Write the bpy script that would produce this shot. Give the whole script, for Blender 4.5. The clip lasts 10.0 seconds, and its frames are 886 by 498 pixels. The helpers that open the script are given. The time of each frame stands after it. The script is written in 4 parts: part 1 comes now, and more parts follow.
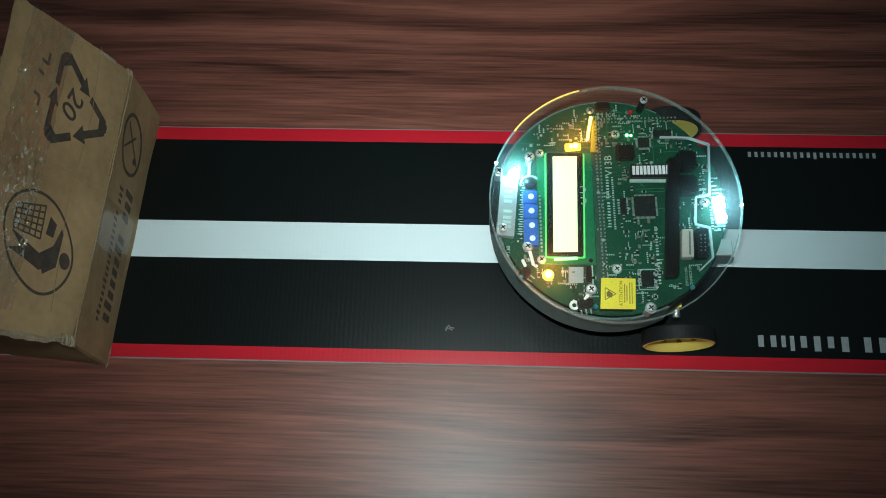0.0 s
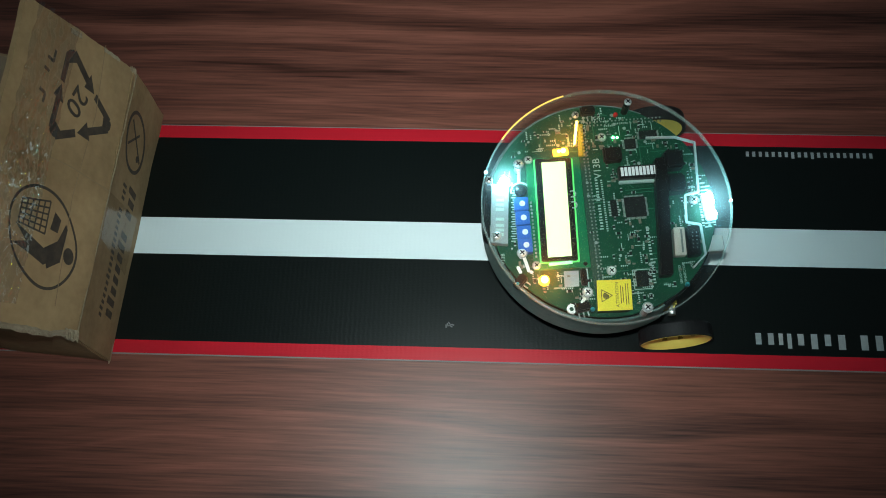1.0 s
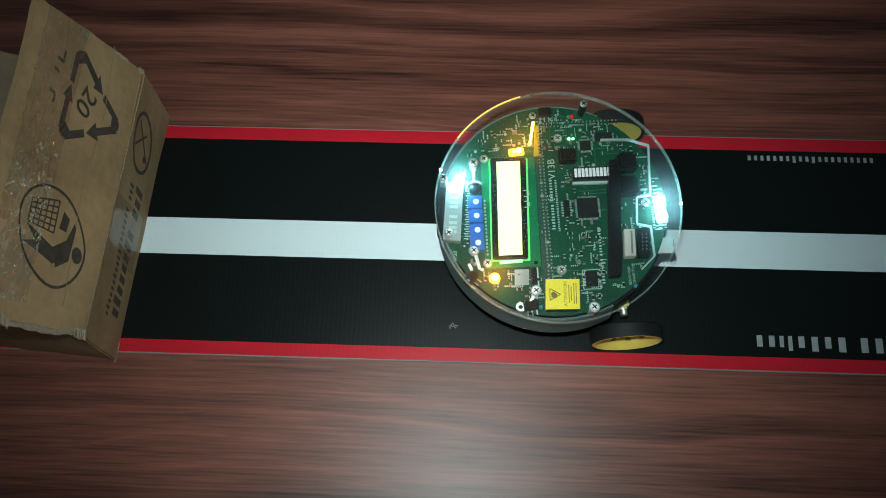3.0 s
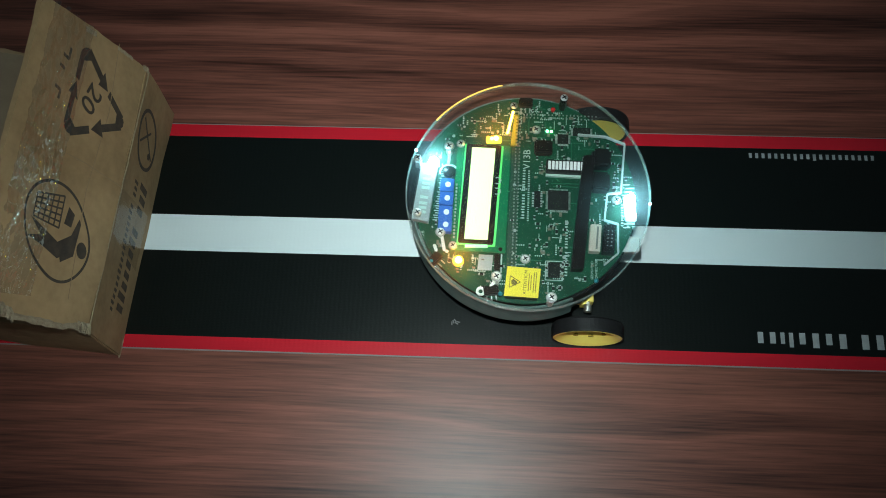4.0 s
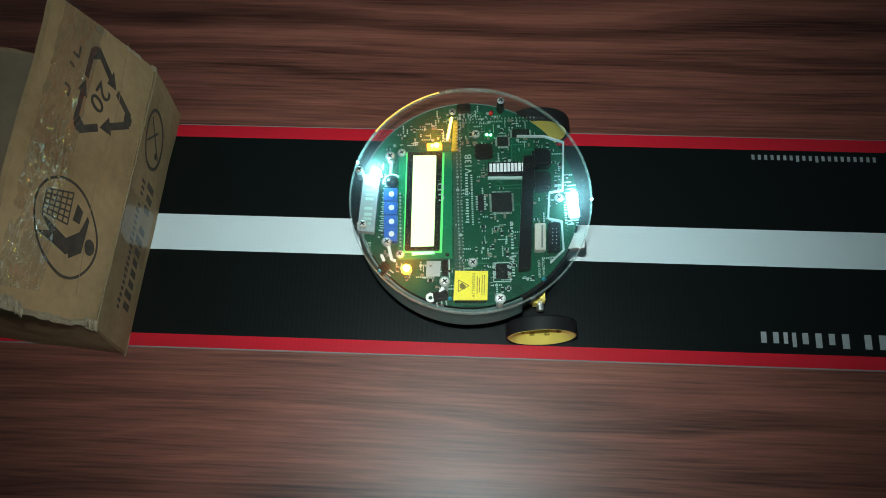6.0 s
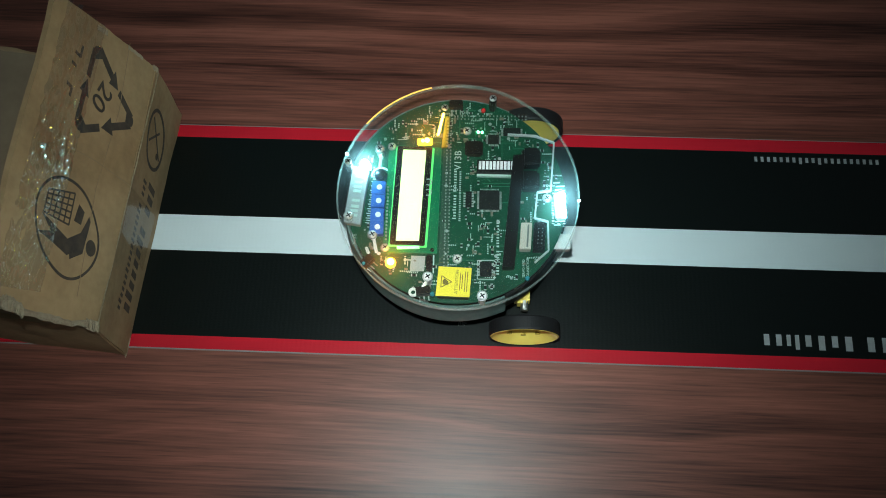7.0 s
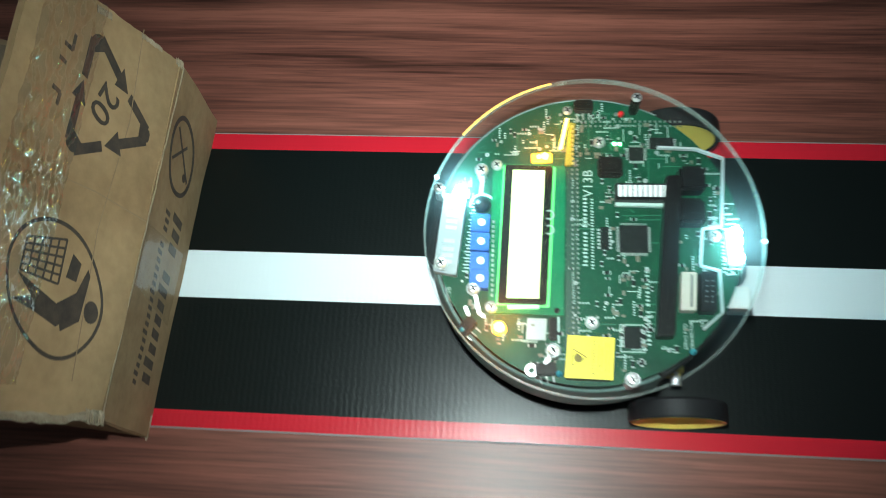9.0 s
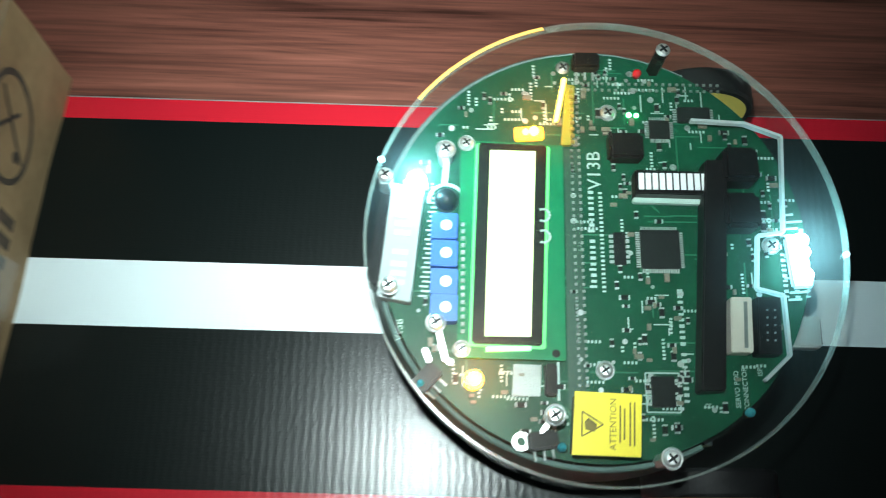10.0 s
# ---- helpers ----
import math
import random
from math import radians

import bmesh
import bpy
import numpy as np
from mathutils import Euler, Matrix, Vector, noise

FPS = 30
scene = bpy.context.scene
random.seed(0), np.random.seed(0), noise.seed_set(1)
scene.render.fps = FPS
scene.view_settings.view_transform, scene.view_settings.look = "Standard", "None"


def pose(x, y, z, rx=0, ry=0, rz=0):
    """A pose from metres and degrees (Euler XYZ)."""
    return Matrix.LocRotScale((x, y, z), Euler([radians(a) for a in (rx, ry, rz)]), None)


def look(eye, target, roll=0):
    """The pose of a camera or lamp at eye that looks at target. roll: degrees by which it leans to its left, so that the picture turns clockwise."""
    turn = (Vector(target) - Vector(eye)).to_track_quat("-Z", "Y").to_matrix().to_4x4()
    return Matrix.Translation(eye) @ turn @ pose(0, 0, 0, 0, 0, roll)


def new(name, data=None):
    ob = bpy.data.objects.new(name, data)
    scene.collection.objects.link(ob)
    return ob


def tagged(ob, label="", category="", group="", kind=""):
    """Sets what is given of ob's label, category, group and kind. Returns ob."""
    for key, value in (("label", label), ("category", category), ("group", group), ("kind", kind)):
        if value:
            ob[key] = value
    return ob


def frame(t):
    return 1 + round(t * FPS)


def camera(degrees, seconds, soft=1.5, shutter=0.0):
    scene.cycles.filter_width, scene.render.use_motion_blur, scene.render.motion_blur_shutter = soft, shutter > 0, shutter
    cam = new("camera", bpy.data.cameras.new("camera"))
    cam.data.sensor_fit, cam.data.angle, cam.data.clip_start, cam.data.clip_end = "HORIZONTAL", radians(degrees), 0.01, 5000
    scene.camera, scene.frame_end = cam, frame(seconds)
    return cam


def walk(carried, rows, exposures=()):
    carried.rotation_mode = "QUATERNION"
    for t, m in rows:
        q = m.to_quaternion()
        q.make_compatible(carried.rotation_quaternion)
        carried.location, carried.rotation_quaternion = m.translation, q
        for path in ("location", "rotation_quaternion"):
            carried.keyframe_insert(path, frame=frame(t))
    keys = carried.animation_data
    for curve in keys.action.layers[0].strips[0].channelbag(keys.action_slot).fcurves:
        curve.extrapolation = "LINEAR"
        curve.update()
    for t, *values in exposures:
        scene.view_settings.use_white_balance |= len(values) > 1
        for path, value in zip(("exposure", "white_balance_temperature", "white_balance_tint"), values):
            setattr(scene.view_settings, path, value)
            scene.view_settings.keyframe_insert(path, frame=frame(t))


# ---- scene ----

# ---------- camera ----------
cam = camera(53.3, 10.0, soft=0.95, shutter=0.5)
CAM = [  # seconds, eye, yaw, pitch, roll
    (0.0, 0.0376, -0.2076, 0.6418, 7.19, -72.33, -5.85),
    (0.5, 0.0424, -0.2116, 0.6446, 7.69, -72.03, -6.26),
    (1.0, 0.0373, -0.2141, 0.6455, 7.00, -72.05, -5.49),
    (1.5, 0.0358, -0.2151, 0.6467, 7.22, -72.06, -5.63),
    (2.0, 0.0331, -0.2156, 0.6480, 6.67, -72.04, -5.02),
    (2.5, 0.0315, -0.2156, 0.6495, 6.04, -72.00, -4.33),
    (4.0, 0.0347, -0.2229, 0.6521, 7.34, -71.63, -5.45),
    (4.5, 0.0352, -0.2275, 0.6535, 7.30, -71.38, -5.43),
    (5.0, 0.0350, -0.2308, 0.6540, 7.09, -71.16, -5.23),
    (5.5, 0.0333, -0.2330, 0.6539, 7.43, -70.96, -5.48),
    (7.0, 0.0267, -0.2317, 0.6511, 6.38, -70.87, -4.26),
    (7.5, 0.0231, -0.2329, 0.6514, 6.81, -70.77, -4.56),
    (8.0, 0.0220, -0.2297, 0.6506, 8.01, -71.04, -5.51),
    (8.2, 0.0180, -0.2243, 0.6398, 8.90, -71.09, -6.35),
    (8.5, 0.0064, -0.1980, 0.5875, 11.39, -71.06, -8.78),
    (8.8, -0.0087, -0.1637, 0.5283, 14.50, -71.05, -11.90),
    (9.0, -0.0205, -0.1438, 0.5073, 16.19, -71.40, -13.81),
    (9.2, -0.0259, -0.1320, 0.4770, 17.60, -71.20, -15.40),
    (9.5, -0.0316, -0.1065, 0.4404, 18.26, -72.72, -16.34),
    (9.7, -0.0357, -0.1010, 0.4150, 13.29, -72.83, -11.43),
    (10.0, -0.0443, -0.0908, 0.3808, -1.37, -73.16, 2.96),
]


def eye_pose(x, y, z, yaw, pitch, roll):
    ahead = Vector((-math.sin(radians(yaw)) * math.cos(radians(pitch)), math.cos(radians(yaw)) * math.cos(radians(pitch)), math.sin(radians(pitch))))
    return look((x, y, z), Vector((x, y, z)) + ahead, roll)


walk(cam, [(t, eye_pose(*row)) for t, *row in CAM], [(0.0, 0.0), (8.0, 0.0), (8.5, 0.0), (9.0, 0.25), (9.5, -0.1), (10.0, -0.3)])

# ---------- light ----------
world = bpy.data.worlds.new("dim_room")
scene.world = world
world.use_nodes = True
world.node_tree.nodes["Background"].inputs["Color"].default_value = (0.74, 0.95, 0.98, 1)
world.node_tree.nodes["Background"].inputs["Strength"].default_value = 0.052


# ---------- materials ----------
def material(name, color, rough=0.5, metal=0.0, second=None, scale=60.0, bump=0.0, bump_scale=200.0, coat=0.0, stretch=(1, 1, 1)):
    """Principled material with a two-scale noise in colour and an optional noise relief."""
    m = bpy.data.materials.new(name)
    m.use_nodes = True
    n, l = m.node_tree.nodes, m.node_tree.links
    b = n["Principled BSDF"]
    b.inputs["Roughness"].default_value, b.inputs["Metallic"].default_value = rough, metal
    b.inputs["Coat Weight"].default_value = coat
    b.inputs["Base Color"].default_value = (*color, 1)
    co = n.new("ShaderNodeTexCoord")
    mp = n.new("ShaderNodeMapping")
    mp.inputs["Scale"].default_value = stretch
    l.new(co.outputs["Object"], mp.inputs["Vector"])
    if second:
        a, c, mix = n.new("ShaderNodeTexNoise"), n.new("ShaderNodeTexNoise"), n.new("ShaderNodeMix")
        a.inputs["Scale"].default_value, a.inputs["Detail"].default_value = scale, 6
        c.inputs["Scale"].default_value, c.inputs["Detail"].default_value = scale * 9, 3
        add = n.new("ShaderNodeMath")
        add.operation = "MULTIPLY_ADD"
        add.inputs[1].default_value = 0.35
        ramp = n.new("ShaderNodeMapRange")
        ramp.inputs["From Min"].default_value, ramp.inputs["From Max"].default_value = 0.45, 0.9
        l.new(mp.outputs[0], a.inputs["Vector"])
        l.new(mp.outputs[0], c.inputs["Vector"])
        l.new(c.outputs["Fac"], add.inputs[0])
        l.new(a.outputs["Fac"], add.inputs[2])
        l.new(add.outputs[0], ramp.inputs["Value"])
        mix.data_type = "RGBA"
        mix.inputs["A"].default_value, mix.inputs["B"].default_value = (*color, 1), (*second, 1)
        l.new(ramp.outputs[0], mix.inputs["Factor"])
        l.new(mix.outputs["Result"], b.inputs["Base Color"])
    if bump:
        t, bm_ = n.new("ShaderNodeTexNoise"), n.new("ShaderNodeBump")
        t.inputs["Scale"].default_value, t.inputs["Detail"].default_value = bump_scale, 4
        bm_.inputs["Strength"].default_value, bm_.inputs["Distance"].default_value = bump, 0.001
        l.new(mp.outputs[0], t.inputs["Vector"])
        l.new(t.outputs["Fac"], bm_.inputs["Height"])
        l.new(bm_.outputs[0], b.inputs["Normal"])
    return m


def glowing(name, color, strength):
    m = material(name, color, 0.4)
    b = m.node_tree.nodes["Principled BSDF"]
    b.inputs["Emission Color"].default_value = (*color, 1)
    b.inputs["Emission Strength"].default_value = strength
    return m


def wood_material():
    m = bpy.data.materials.new("dark_wood_laminate")
    m.use_nodes = True
    n, l = m.node_tree.nodes, m.node_tree.links
    b = n["Principled BSDF"]
    co, mp, split = n.new("ShaderNodeTexCoord"), n.new("ShaderNodeMapping"), n.new("ShaderNodeSeparateXYZ")
    l.new(co.outputs["Object"], mp.inputs["Vector"])
    l.new(co.outputs["Object"], split.inputs[0])
    mp.inputs["Scale"].default_value, mp.inputs["Rotation"].default_value = (1.5, 7.0, 1.0), (0, 0, radians(-2))
    warp = n.new("ShaderNodeTexNoise")
    warp.inputs["Scale"].default_value, warp.inputs["Detail"].default_value = 1.0, 3
    l.new(mp.outputs[0], warp.inputs["Vector"])
    # growth lines: one noise along the warped distance across the grain
    across, push = n.new("ShaderNodeMath"), n.new("ShaderNodeMath")
    across.operation, push.operation = "MULTIPLY", "MULTIPLY_ADD"
    across.inputs[1].default_value, push.inputs[1].default_value = 56.0, 6.6
    l.new(split.outputs["Y"], across.inputs[0])
    l.new(warp.outputs["Fac"], push.inputs[0])
    l.new(across.outputs[0], push.inputs[2])
    lines = n.new("ShaderNodeTexNoise")
    lines.noise_dimensions = "1D"
    lines.inputs["Scale"].default_value, lines.inputs["Detail"].default_value, lines.inputs["Roughness"].default_value = 1.0, 7, 0.60
    l.new(push.outputs[0], lines.inputs["W"])
    # slow change of tone along the grain
    mp3 = n.new("ShaderNodeMapping")
    mp3.inputs["Scale"].default_value = (3.2, 38.0, 1.0)
    l.new(co.outputs["Object"], mp3.inputs["Vector"])
    patch = n.new("ShaderNodeTexNoise")
    patch.inputs["Scale"].default_value, patch.inputs["Detail"].default_value = 1.0, 5
    l.new(mp3.outputs[0], patch.inputs["Vector"])
    broad = n.new("ShaderNodeMix")
    broad.inputs["Factor"].default_value = 0.46
    l.new(lines.outputs["Fac"], broad.inputs["A"])
    l.new(patch.outputs["Fac"], broad.inputs["B"])
    mp2 = n.new("ShaderNodeMapping")
    mp2.inputs["Scale"].default_value = (9.0, 330.0, 1.0)
    l.new(co.outputs["Object"], mp2.inputs["Vector"])
    fine = n.new("ShaderNodeTexNoise")
    fine.inputs["Scale"].default_value, fine.inputs["Detail"].default_value = 1.6, 4
    l.new(mp2.outputs[0], fine.inputs["Vector"])
    both = n.new("ShaderNodeMath")
    both.operation = "MULTIPLY_ADD"
    both.inputs[1].default_value = 0.40
    l.new(fine.outputs["Fac"], both.inputs[0])
    l.new(broad.outputs["Result"], both.inputs[2])
    ramp = n.new("ShaderNodeValToRGB")
    e = ramp.color_ramp.elements
    e[0].position, e[0].color = 0.522, (0.041, 0.0119, 0.0076, 1)
    e[1].position, e[1].color = 0.87, (0.285, 0.098, 0.067, 1)
    mid = e.new(0.68)
    mid.color = (0.150, 0.0495, 0.0340, 1)
    l.new(both.outputs[0], ramp.inputs[0])
    # short dark pores along the grain
    mp4 = n.new("ShaderNodeMapping")
    mp4.inputs["Scale"].default_value = (34.0, 900.0, 1.0)
    l.new(co.outputs["Object"], mp4.inputs["Vector"])
    pore, cut, dark = n.new("ShaderNodeTexNoise"), n.new("ShaderNodeMapRange"), n.new("ShaderNodeMix")
    pore.inputs["Scale"].default_value, pore.inputs["Detail"].default_value = 1.0, 2
    l.new(mp4.outputs[0], pore.inputs["Vector"])
    cut.inputs["From Min"].default_value, cut.inputs["From Max"].default_value, cut.inputs["To Max"].default_value = 0.57, 0.72, 0.32
    l.new(pore.outputs["Fac"], cut.inputs["Value"])
    dark.data_type = "RGBA"
    dark.inputs["B"].default_value = (0.034, 0.0105, 0.0070, 1)
    l.new(cut.outputs[0], dark.inputs["Factor"])
    l.new(ramp.outputs[0], dark.inputs["A"])
    l.new(dark.outputs["Result"], b.inputs["Base Color"])
    b.inputs["Roughness"].default_value = 0.40
    b.inputs["Specular IOR Level"].default_value = 0.42
    bump = n.new("ShaderNodeBump")
    bump.inputs["Strength"].default_value, bump.inputs["Distance"].default_value = 0.25, 0.0006
    l.new(both.outputs[0], bump.inputs["Height"])
    l.new(bump.outputs[0], b.inputs["Normal"])
    return m


def ribbed_material(name, color, rough, relief):
    """Printed corrugated plastic: flutes across the sheet, each broken into fine cross ticks."""
    m = material(name, color, rough)
    n, l = m.node_tree.nodes, m.node_tree.links
    b = n["Principled BSDF"]
    co = n.new("ShaderNodeTexCoord")

    def wave(direction, scale, distortion):
        w = n.new("ShaderNodeTexWave")
        w.bands_direction = direction
        w.inputs["Scale"].default_value, w.inputs["Distortion"].default_value, w.inputs["Detail Scale"].default_value = scale, distortion, 2.0
        l.new(co.outputs["Object"], w.inputs["Vector"])
        return w

    def mixed(operation, a, c, factor=None):
        q = n.new("ShaderNodeMath")
        q.operation = operation
        l.new(a, q.inputs[0])
        if factor is None:
            l.new(c, q.inputs[1])
        else:
            q.inputs[1].default_value = factor
            l.new(c, q.inputs[2])
        return q.outputs[0]

    flutes, ticks = wave("X", 88.0, 3.0), wave("Y", 250.0, 4.0)
    grain = n.new("ShaderNodeTexNoise")
    grain.inputs["Scale"].default_value, grain.inputs["Detail"].default_value = 420.0, 3
    dents = n.new("ShaderNodeTexNoise")
    dents.inputs["Scale"].default_value, dents.inputs["Detail"].default_value = 45.0, 3
    for tex in (grain, dents):
        l.new(co.outputs["Object"], tex.inputs["Vector"])
    both = mixed("MULTIPLY", flutes.outputs["Fac"], ticks.outputs["Fac"])
    worn = mixed("MULTIPLY", flutes.outputs["Fac"], dents.outputs["Fac"])
    high = mixed("MULTIPLY_ADD", both, worn, 0.45)
    high = mixed("MULTIPLY_ADD", grain.outputs["Fac"], high, 0.9)
    high = mixed("MULTIPLY_ADD", dents.outputs["Fac"], high, 2.0)
    bump = n.new("ShaderNodeBump")
    bump.inputs["Strength"].default_value, bump.inputs["Distance"].default_value = relief, 0.0004
    l.new(high, bump.inputs["Height"])
    l.new(bump.outputs[0], b.inputs["Normal"])
    return m


def clear_material(name, tint, rough=0.03, veil=0.06, haze_share=0.0):
    """Clear acrylic: lets nearly all light straight through, with a mirror-like sheen and a little scattered haze."""
    m = bpy.data.materials.new(name)
    m.use_nodes = True
    n, l = m.node_tree.nodes, m.node_tree.links
    n.remove(n["Principled BSDF"])
    out = n["Material Output"]
    clear, gloss, mix, fres = n.new("ShaderNodeBsdfTransparent"), n.new("ShaderNodeBsdfGlossy"), n.new("ShaderNodeMixShader"), n.new("ShaderNodeLayerWeight")
    sheen = n.new("ShaderNodeMath")
    sheen.operation = "MULTIPLY_ADD"
    sheen.inputs[1].default_value, sheen.inputs[2].default_value = 0.35, veil
    power = n.new("ShaderNodeMath")
    power.operation = "POWER"
    power.inputs[1].default_value = 4.0
    clear.inputs["Color"].default_value = (*tint, 1)
    gloss.inputs["Roughness"].default_value = rough
    l.new(fres.outputs["Facing"], power.inputs[0])
    l.new(power.outputs[0], sheen.inputs[0])
    l.new(sheen.outputs[0], mix.inputs[0])
    haze, film = n.new("ShaderNodeBsdfTranslucent"), n.new("ShaderNodeMixShader")
    haze.inputs["Color"].default_value = (1, 1, 1, 1)
    film.inputs[0].default_value = haze_share
    l.new(clear.outputs[0], film.inputs[1])
    l.new(haze.outputs[0], film.inputs[2])
    l.new(film.outputs[0], mix.inputs[1])
    l.new(gloss.outputs[0], mix.inputs[2])
    l.new(mix.outputs[0], out.inputs["Surface"])
    return m


def frosted_material(name, color, clear_share):
    m = bpy.data.materials.new(name)
    m.use_nodes = True
    n, l = m.node_tree.nodes, m.node_tree.links
    n.remove(n["Principled BSDF"])
    out = n["Material Output"]
    clear, trans, diff, mix, mix2, gloss, mix3 = (n.new("ShaderNode" + k) for k in ("BsdfTransparent", "BsdfTranslucent", "BsdfDiffuse", "MixShader", "MixShader", "BsdfGlossy", "MixShader"))
    trans.inputs["Color"].default_value = diff.inputs["Color"].default_value = (*color, 1)
    mix.inputs[0].default_value, mix2.inputs[0].default_value, mix3.inputs[0].default_value = 0.5, clear_share, 0.12
    gloss.inputs["Roughness"].default_value = 0.15
    l.new(trans.outputs[0], mix.inputs[1])
    l.new(diff.outputs[0], mix.inputs[2])
    l.new(mix.outputs[0], mix2.inputs[1])
    l.new(clear.outputs[0], mix2.inputs[2])
    l.new(mix2.outputs[0], mix3.inputs[1])
    l.new(gloss.outputs[0], mix3.inputs[2])
    l.new(mix3.outputs[0], out.inputs["Surface"])
    return m


WOOD = wood_material()
MAT_BLACK = ribbed_material("black_printed_plastic", (0.0026, 0.0046, 0.0043), 0.28, 0.11)
MAT_RED = ribbed_material("red_printed_plastic", (0.50, 0.012, 0.024), 0.27, 0.10)
MAT_WHITE = ribbed_material("white_printed_plastic", (0.66, 0.74, 0.76), 0.32, 0.06)
MAT_CORE = material("sheet_core", (0.20, 0.20, 0.20), 0.6)
INK_WHITE = material("white_ink", (0.36, 0.38, 0.39), 0.5, second=(0.30, 0.32, 0.33), scale=300)
CARD = material("brown_corrugated_card", (0.245, 0.150, 0.070), 0.74, second=(0.42, 0.268, 0.137), scale=19, bump=0.5, bump_scale=110)
CARD_IN = material("bare_card", (0.24, 0.155, 0.085), 0.85, second=(0.31, 0.21, 0.12), scale=30, bump=0.3)
CARD_TORN = material("torn_card_fibre", (0.40, 0.32, 0.22), 0.95, second=(0.28, 0.20, 0.13), scale=250, bump=0.9, bump_scale=700)
INK_BLACK = material("black_ink_on_card", (0.035, 0.026, 0.020), 0.75, second=(0.07, 0.05, 0.035), scale=160)
INK_FADED = material("faded_ink_on_card", (0.055, 0.038, 0.026), 0.8, second=(0.11, 0.075, 0.048), scale=140)
PCB = material("green_solder_mask", (0.0008, 0.034, 0.0165), 0.40, second=(0.0016, 0.066, 0.032), scale=55, bump=0.03, bump_scale=900)
PCB_LIGHT = material("bright_green_board", (0.001, 0.120, 0.048), 0.4, second=(0.002, 0.155, 0.064), scale=80)
SILK = material("white_silkscreen", (0.34, 0.45, 0.41), 0.6)
CHIP = material("black_epoxy", (0.007, 0.009, 0.009), 0.50, second=(0.013, 0.015, 0.015), scale=300, bump=0.04, bump_scale=1500)
BLACK = material("black_plastic", (0.004, 0.004, 0.0045), 0.38)
GREY = material("grey_plastic", (0.085, 0.105, 0.100), 0.32, second=(0.12, 0.14, 0.135), scale=150, bump=0.15)
BUMPER = material("dark_grey_plastic", (0.085, 0.130, 0.120), 0.55, second=(0.125, 0.18, 0.165), scale=150, bump=0.1)
RUBBER = material("black_rubber", (0.012, 0.012, 0.013), 0.55, bump=0.12, bump_scale=600)
YELLOW = material("yellow_plastic", (0.86, 0.66, 0.13), 0.4, second=(0.90, 0.71, 0.16), scale=120)
HOLE = material("shaded_yellow_plastic", (0.36, 0.25, 0.03), 0.6)
STICKER = material("yellow_sticker", (0.80, 0.62, 0.03), 0.5)
STICKER_INK = material("faded_sticker_print", (0.085, 0.060, 0.008), 0.6, second=(0.20, 0.145, 0.015), scale=260)
STEEL = material("bright_steel", (0.80, 0.80, 0.78), 0.42, 1.0, bump=0.2, bump_scale=900)
TIN = material("tinned_pad", (0.34, 0.36, 0.35), 0.35, 0.8, bump=0.5, bump_scale=1500)
SOLDER = material("dull_solder", (0.20, 0.23, 0.21), 0.5, 0.5, bump=0.3, bump_scale=1500)
PIN_AMBER = material("amber_lit_pin", (0.75, 0.55, 0.18), 0.3, 0.9)
BLUE = material("blue_plastic", (0.015, 0.105, 0.42), 0.4)
CREAM = material("cream_plastic", (0.44, 0.41, 0.35), 0.5)
WHITE = material("white_plastic", (0.75, 0.76, 0.76), 0.45)
PLATE_LABEL = material("pale_grey_label", (0.24, 0.27, 0.275), 0.5)
# the acrylic's scattered haze stands in for bloom round the lamps
ACRYLIC = clear_material("clear_acrylic", (0.955, 0.98, 0.97), 0.03, 0.03, 0.016)
RIM = frosted_material("sawn_acrylic_edge", (0.74, 0.88, 0.80), 0.84)
INNER_EDGE = frosted_material("lit_acrylic_edge", (0.80, 0.86, 0.86), 0.25)
TAPE = clear_material("clear_packing_tape", (0.96, 0.96, 0.94), 0.09, 0.26)
TAPE_FLAT = clear_material("flat_clear_tape", (0.96, 0.96, 0.94), 0.16, 0.07, 0.03)
GLOW_LCD = glowing("lcd_backlight", (0.78, 1.0, 0.42), 0.95)
GLOW_LEAK = glowing("backlight_leak", (0.12, 0.85, 0.18), 0.20)
GLOW_SLOT = glowing("backlight_leak", (0.30, 1.0, 0.40), 1.3)
GLOW_WHITE = glowing("white_led", (0.32, 0.85, 1.0), 360.0)
GLOW_REAR = glowing("rear_white_led", (0.32, 0.85, 1.0), 190.0)
GLOW_EDGE = glowing("amber_edge_glow", (1.0, 0.56, 0.11), 0.50)
GLOW_GLINT = glowing("white_edge_glint", (0.55, 0.93, 1.0), 6.0)
GLOW_AMBER = glowing("amber_led", (1.0, 0.36, 0.006), 230.0)
GLOW_STRIP = glowing("amber_strip_glow", (1.0, 0.62, 0.08), 12.0)
# lamp lenses whose size and glow also imitate the halo round each lamp
HALO_WHITE = glowing("white_led_halo", (0.30, 0.85, 1.0), 1.25)
HALO_AMBER = glowing("amber_led_halo", (1.0, 0.40, 0.030), 4.6)
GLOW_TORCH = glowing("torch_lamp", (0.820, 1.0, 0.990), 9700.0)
GLOW_GREEN = glowing("green_led", (0.12, 1.0, 0.30), 40.0)

for dull, level in ((BLACK, 0.18), (CHIP, 0.10), (RUBBER, 0.2), (MAT_RED, 0.40), (MAT_BLACK, 0.38), (PCB_LIGHT, 0.20), (BUMPER, 0.25), (PCB, 0.20)):
    dull.node_tree.nodes["Principled BSDF"].inputs["Specular IOR Level"].default_value = level


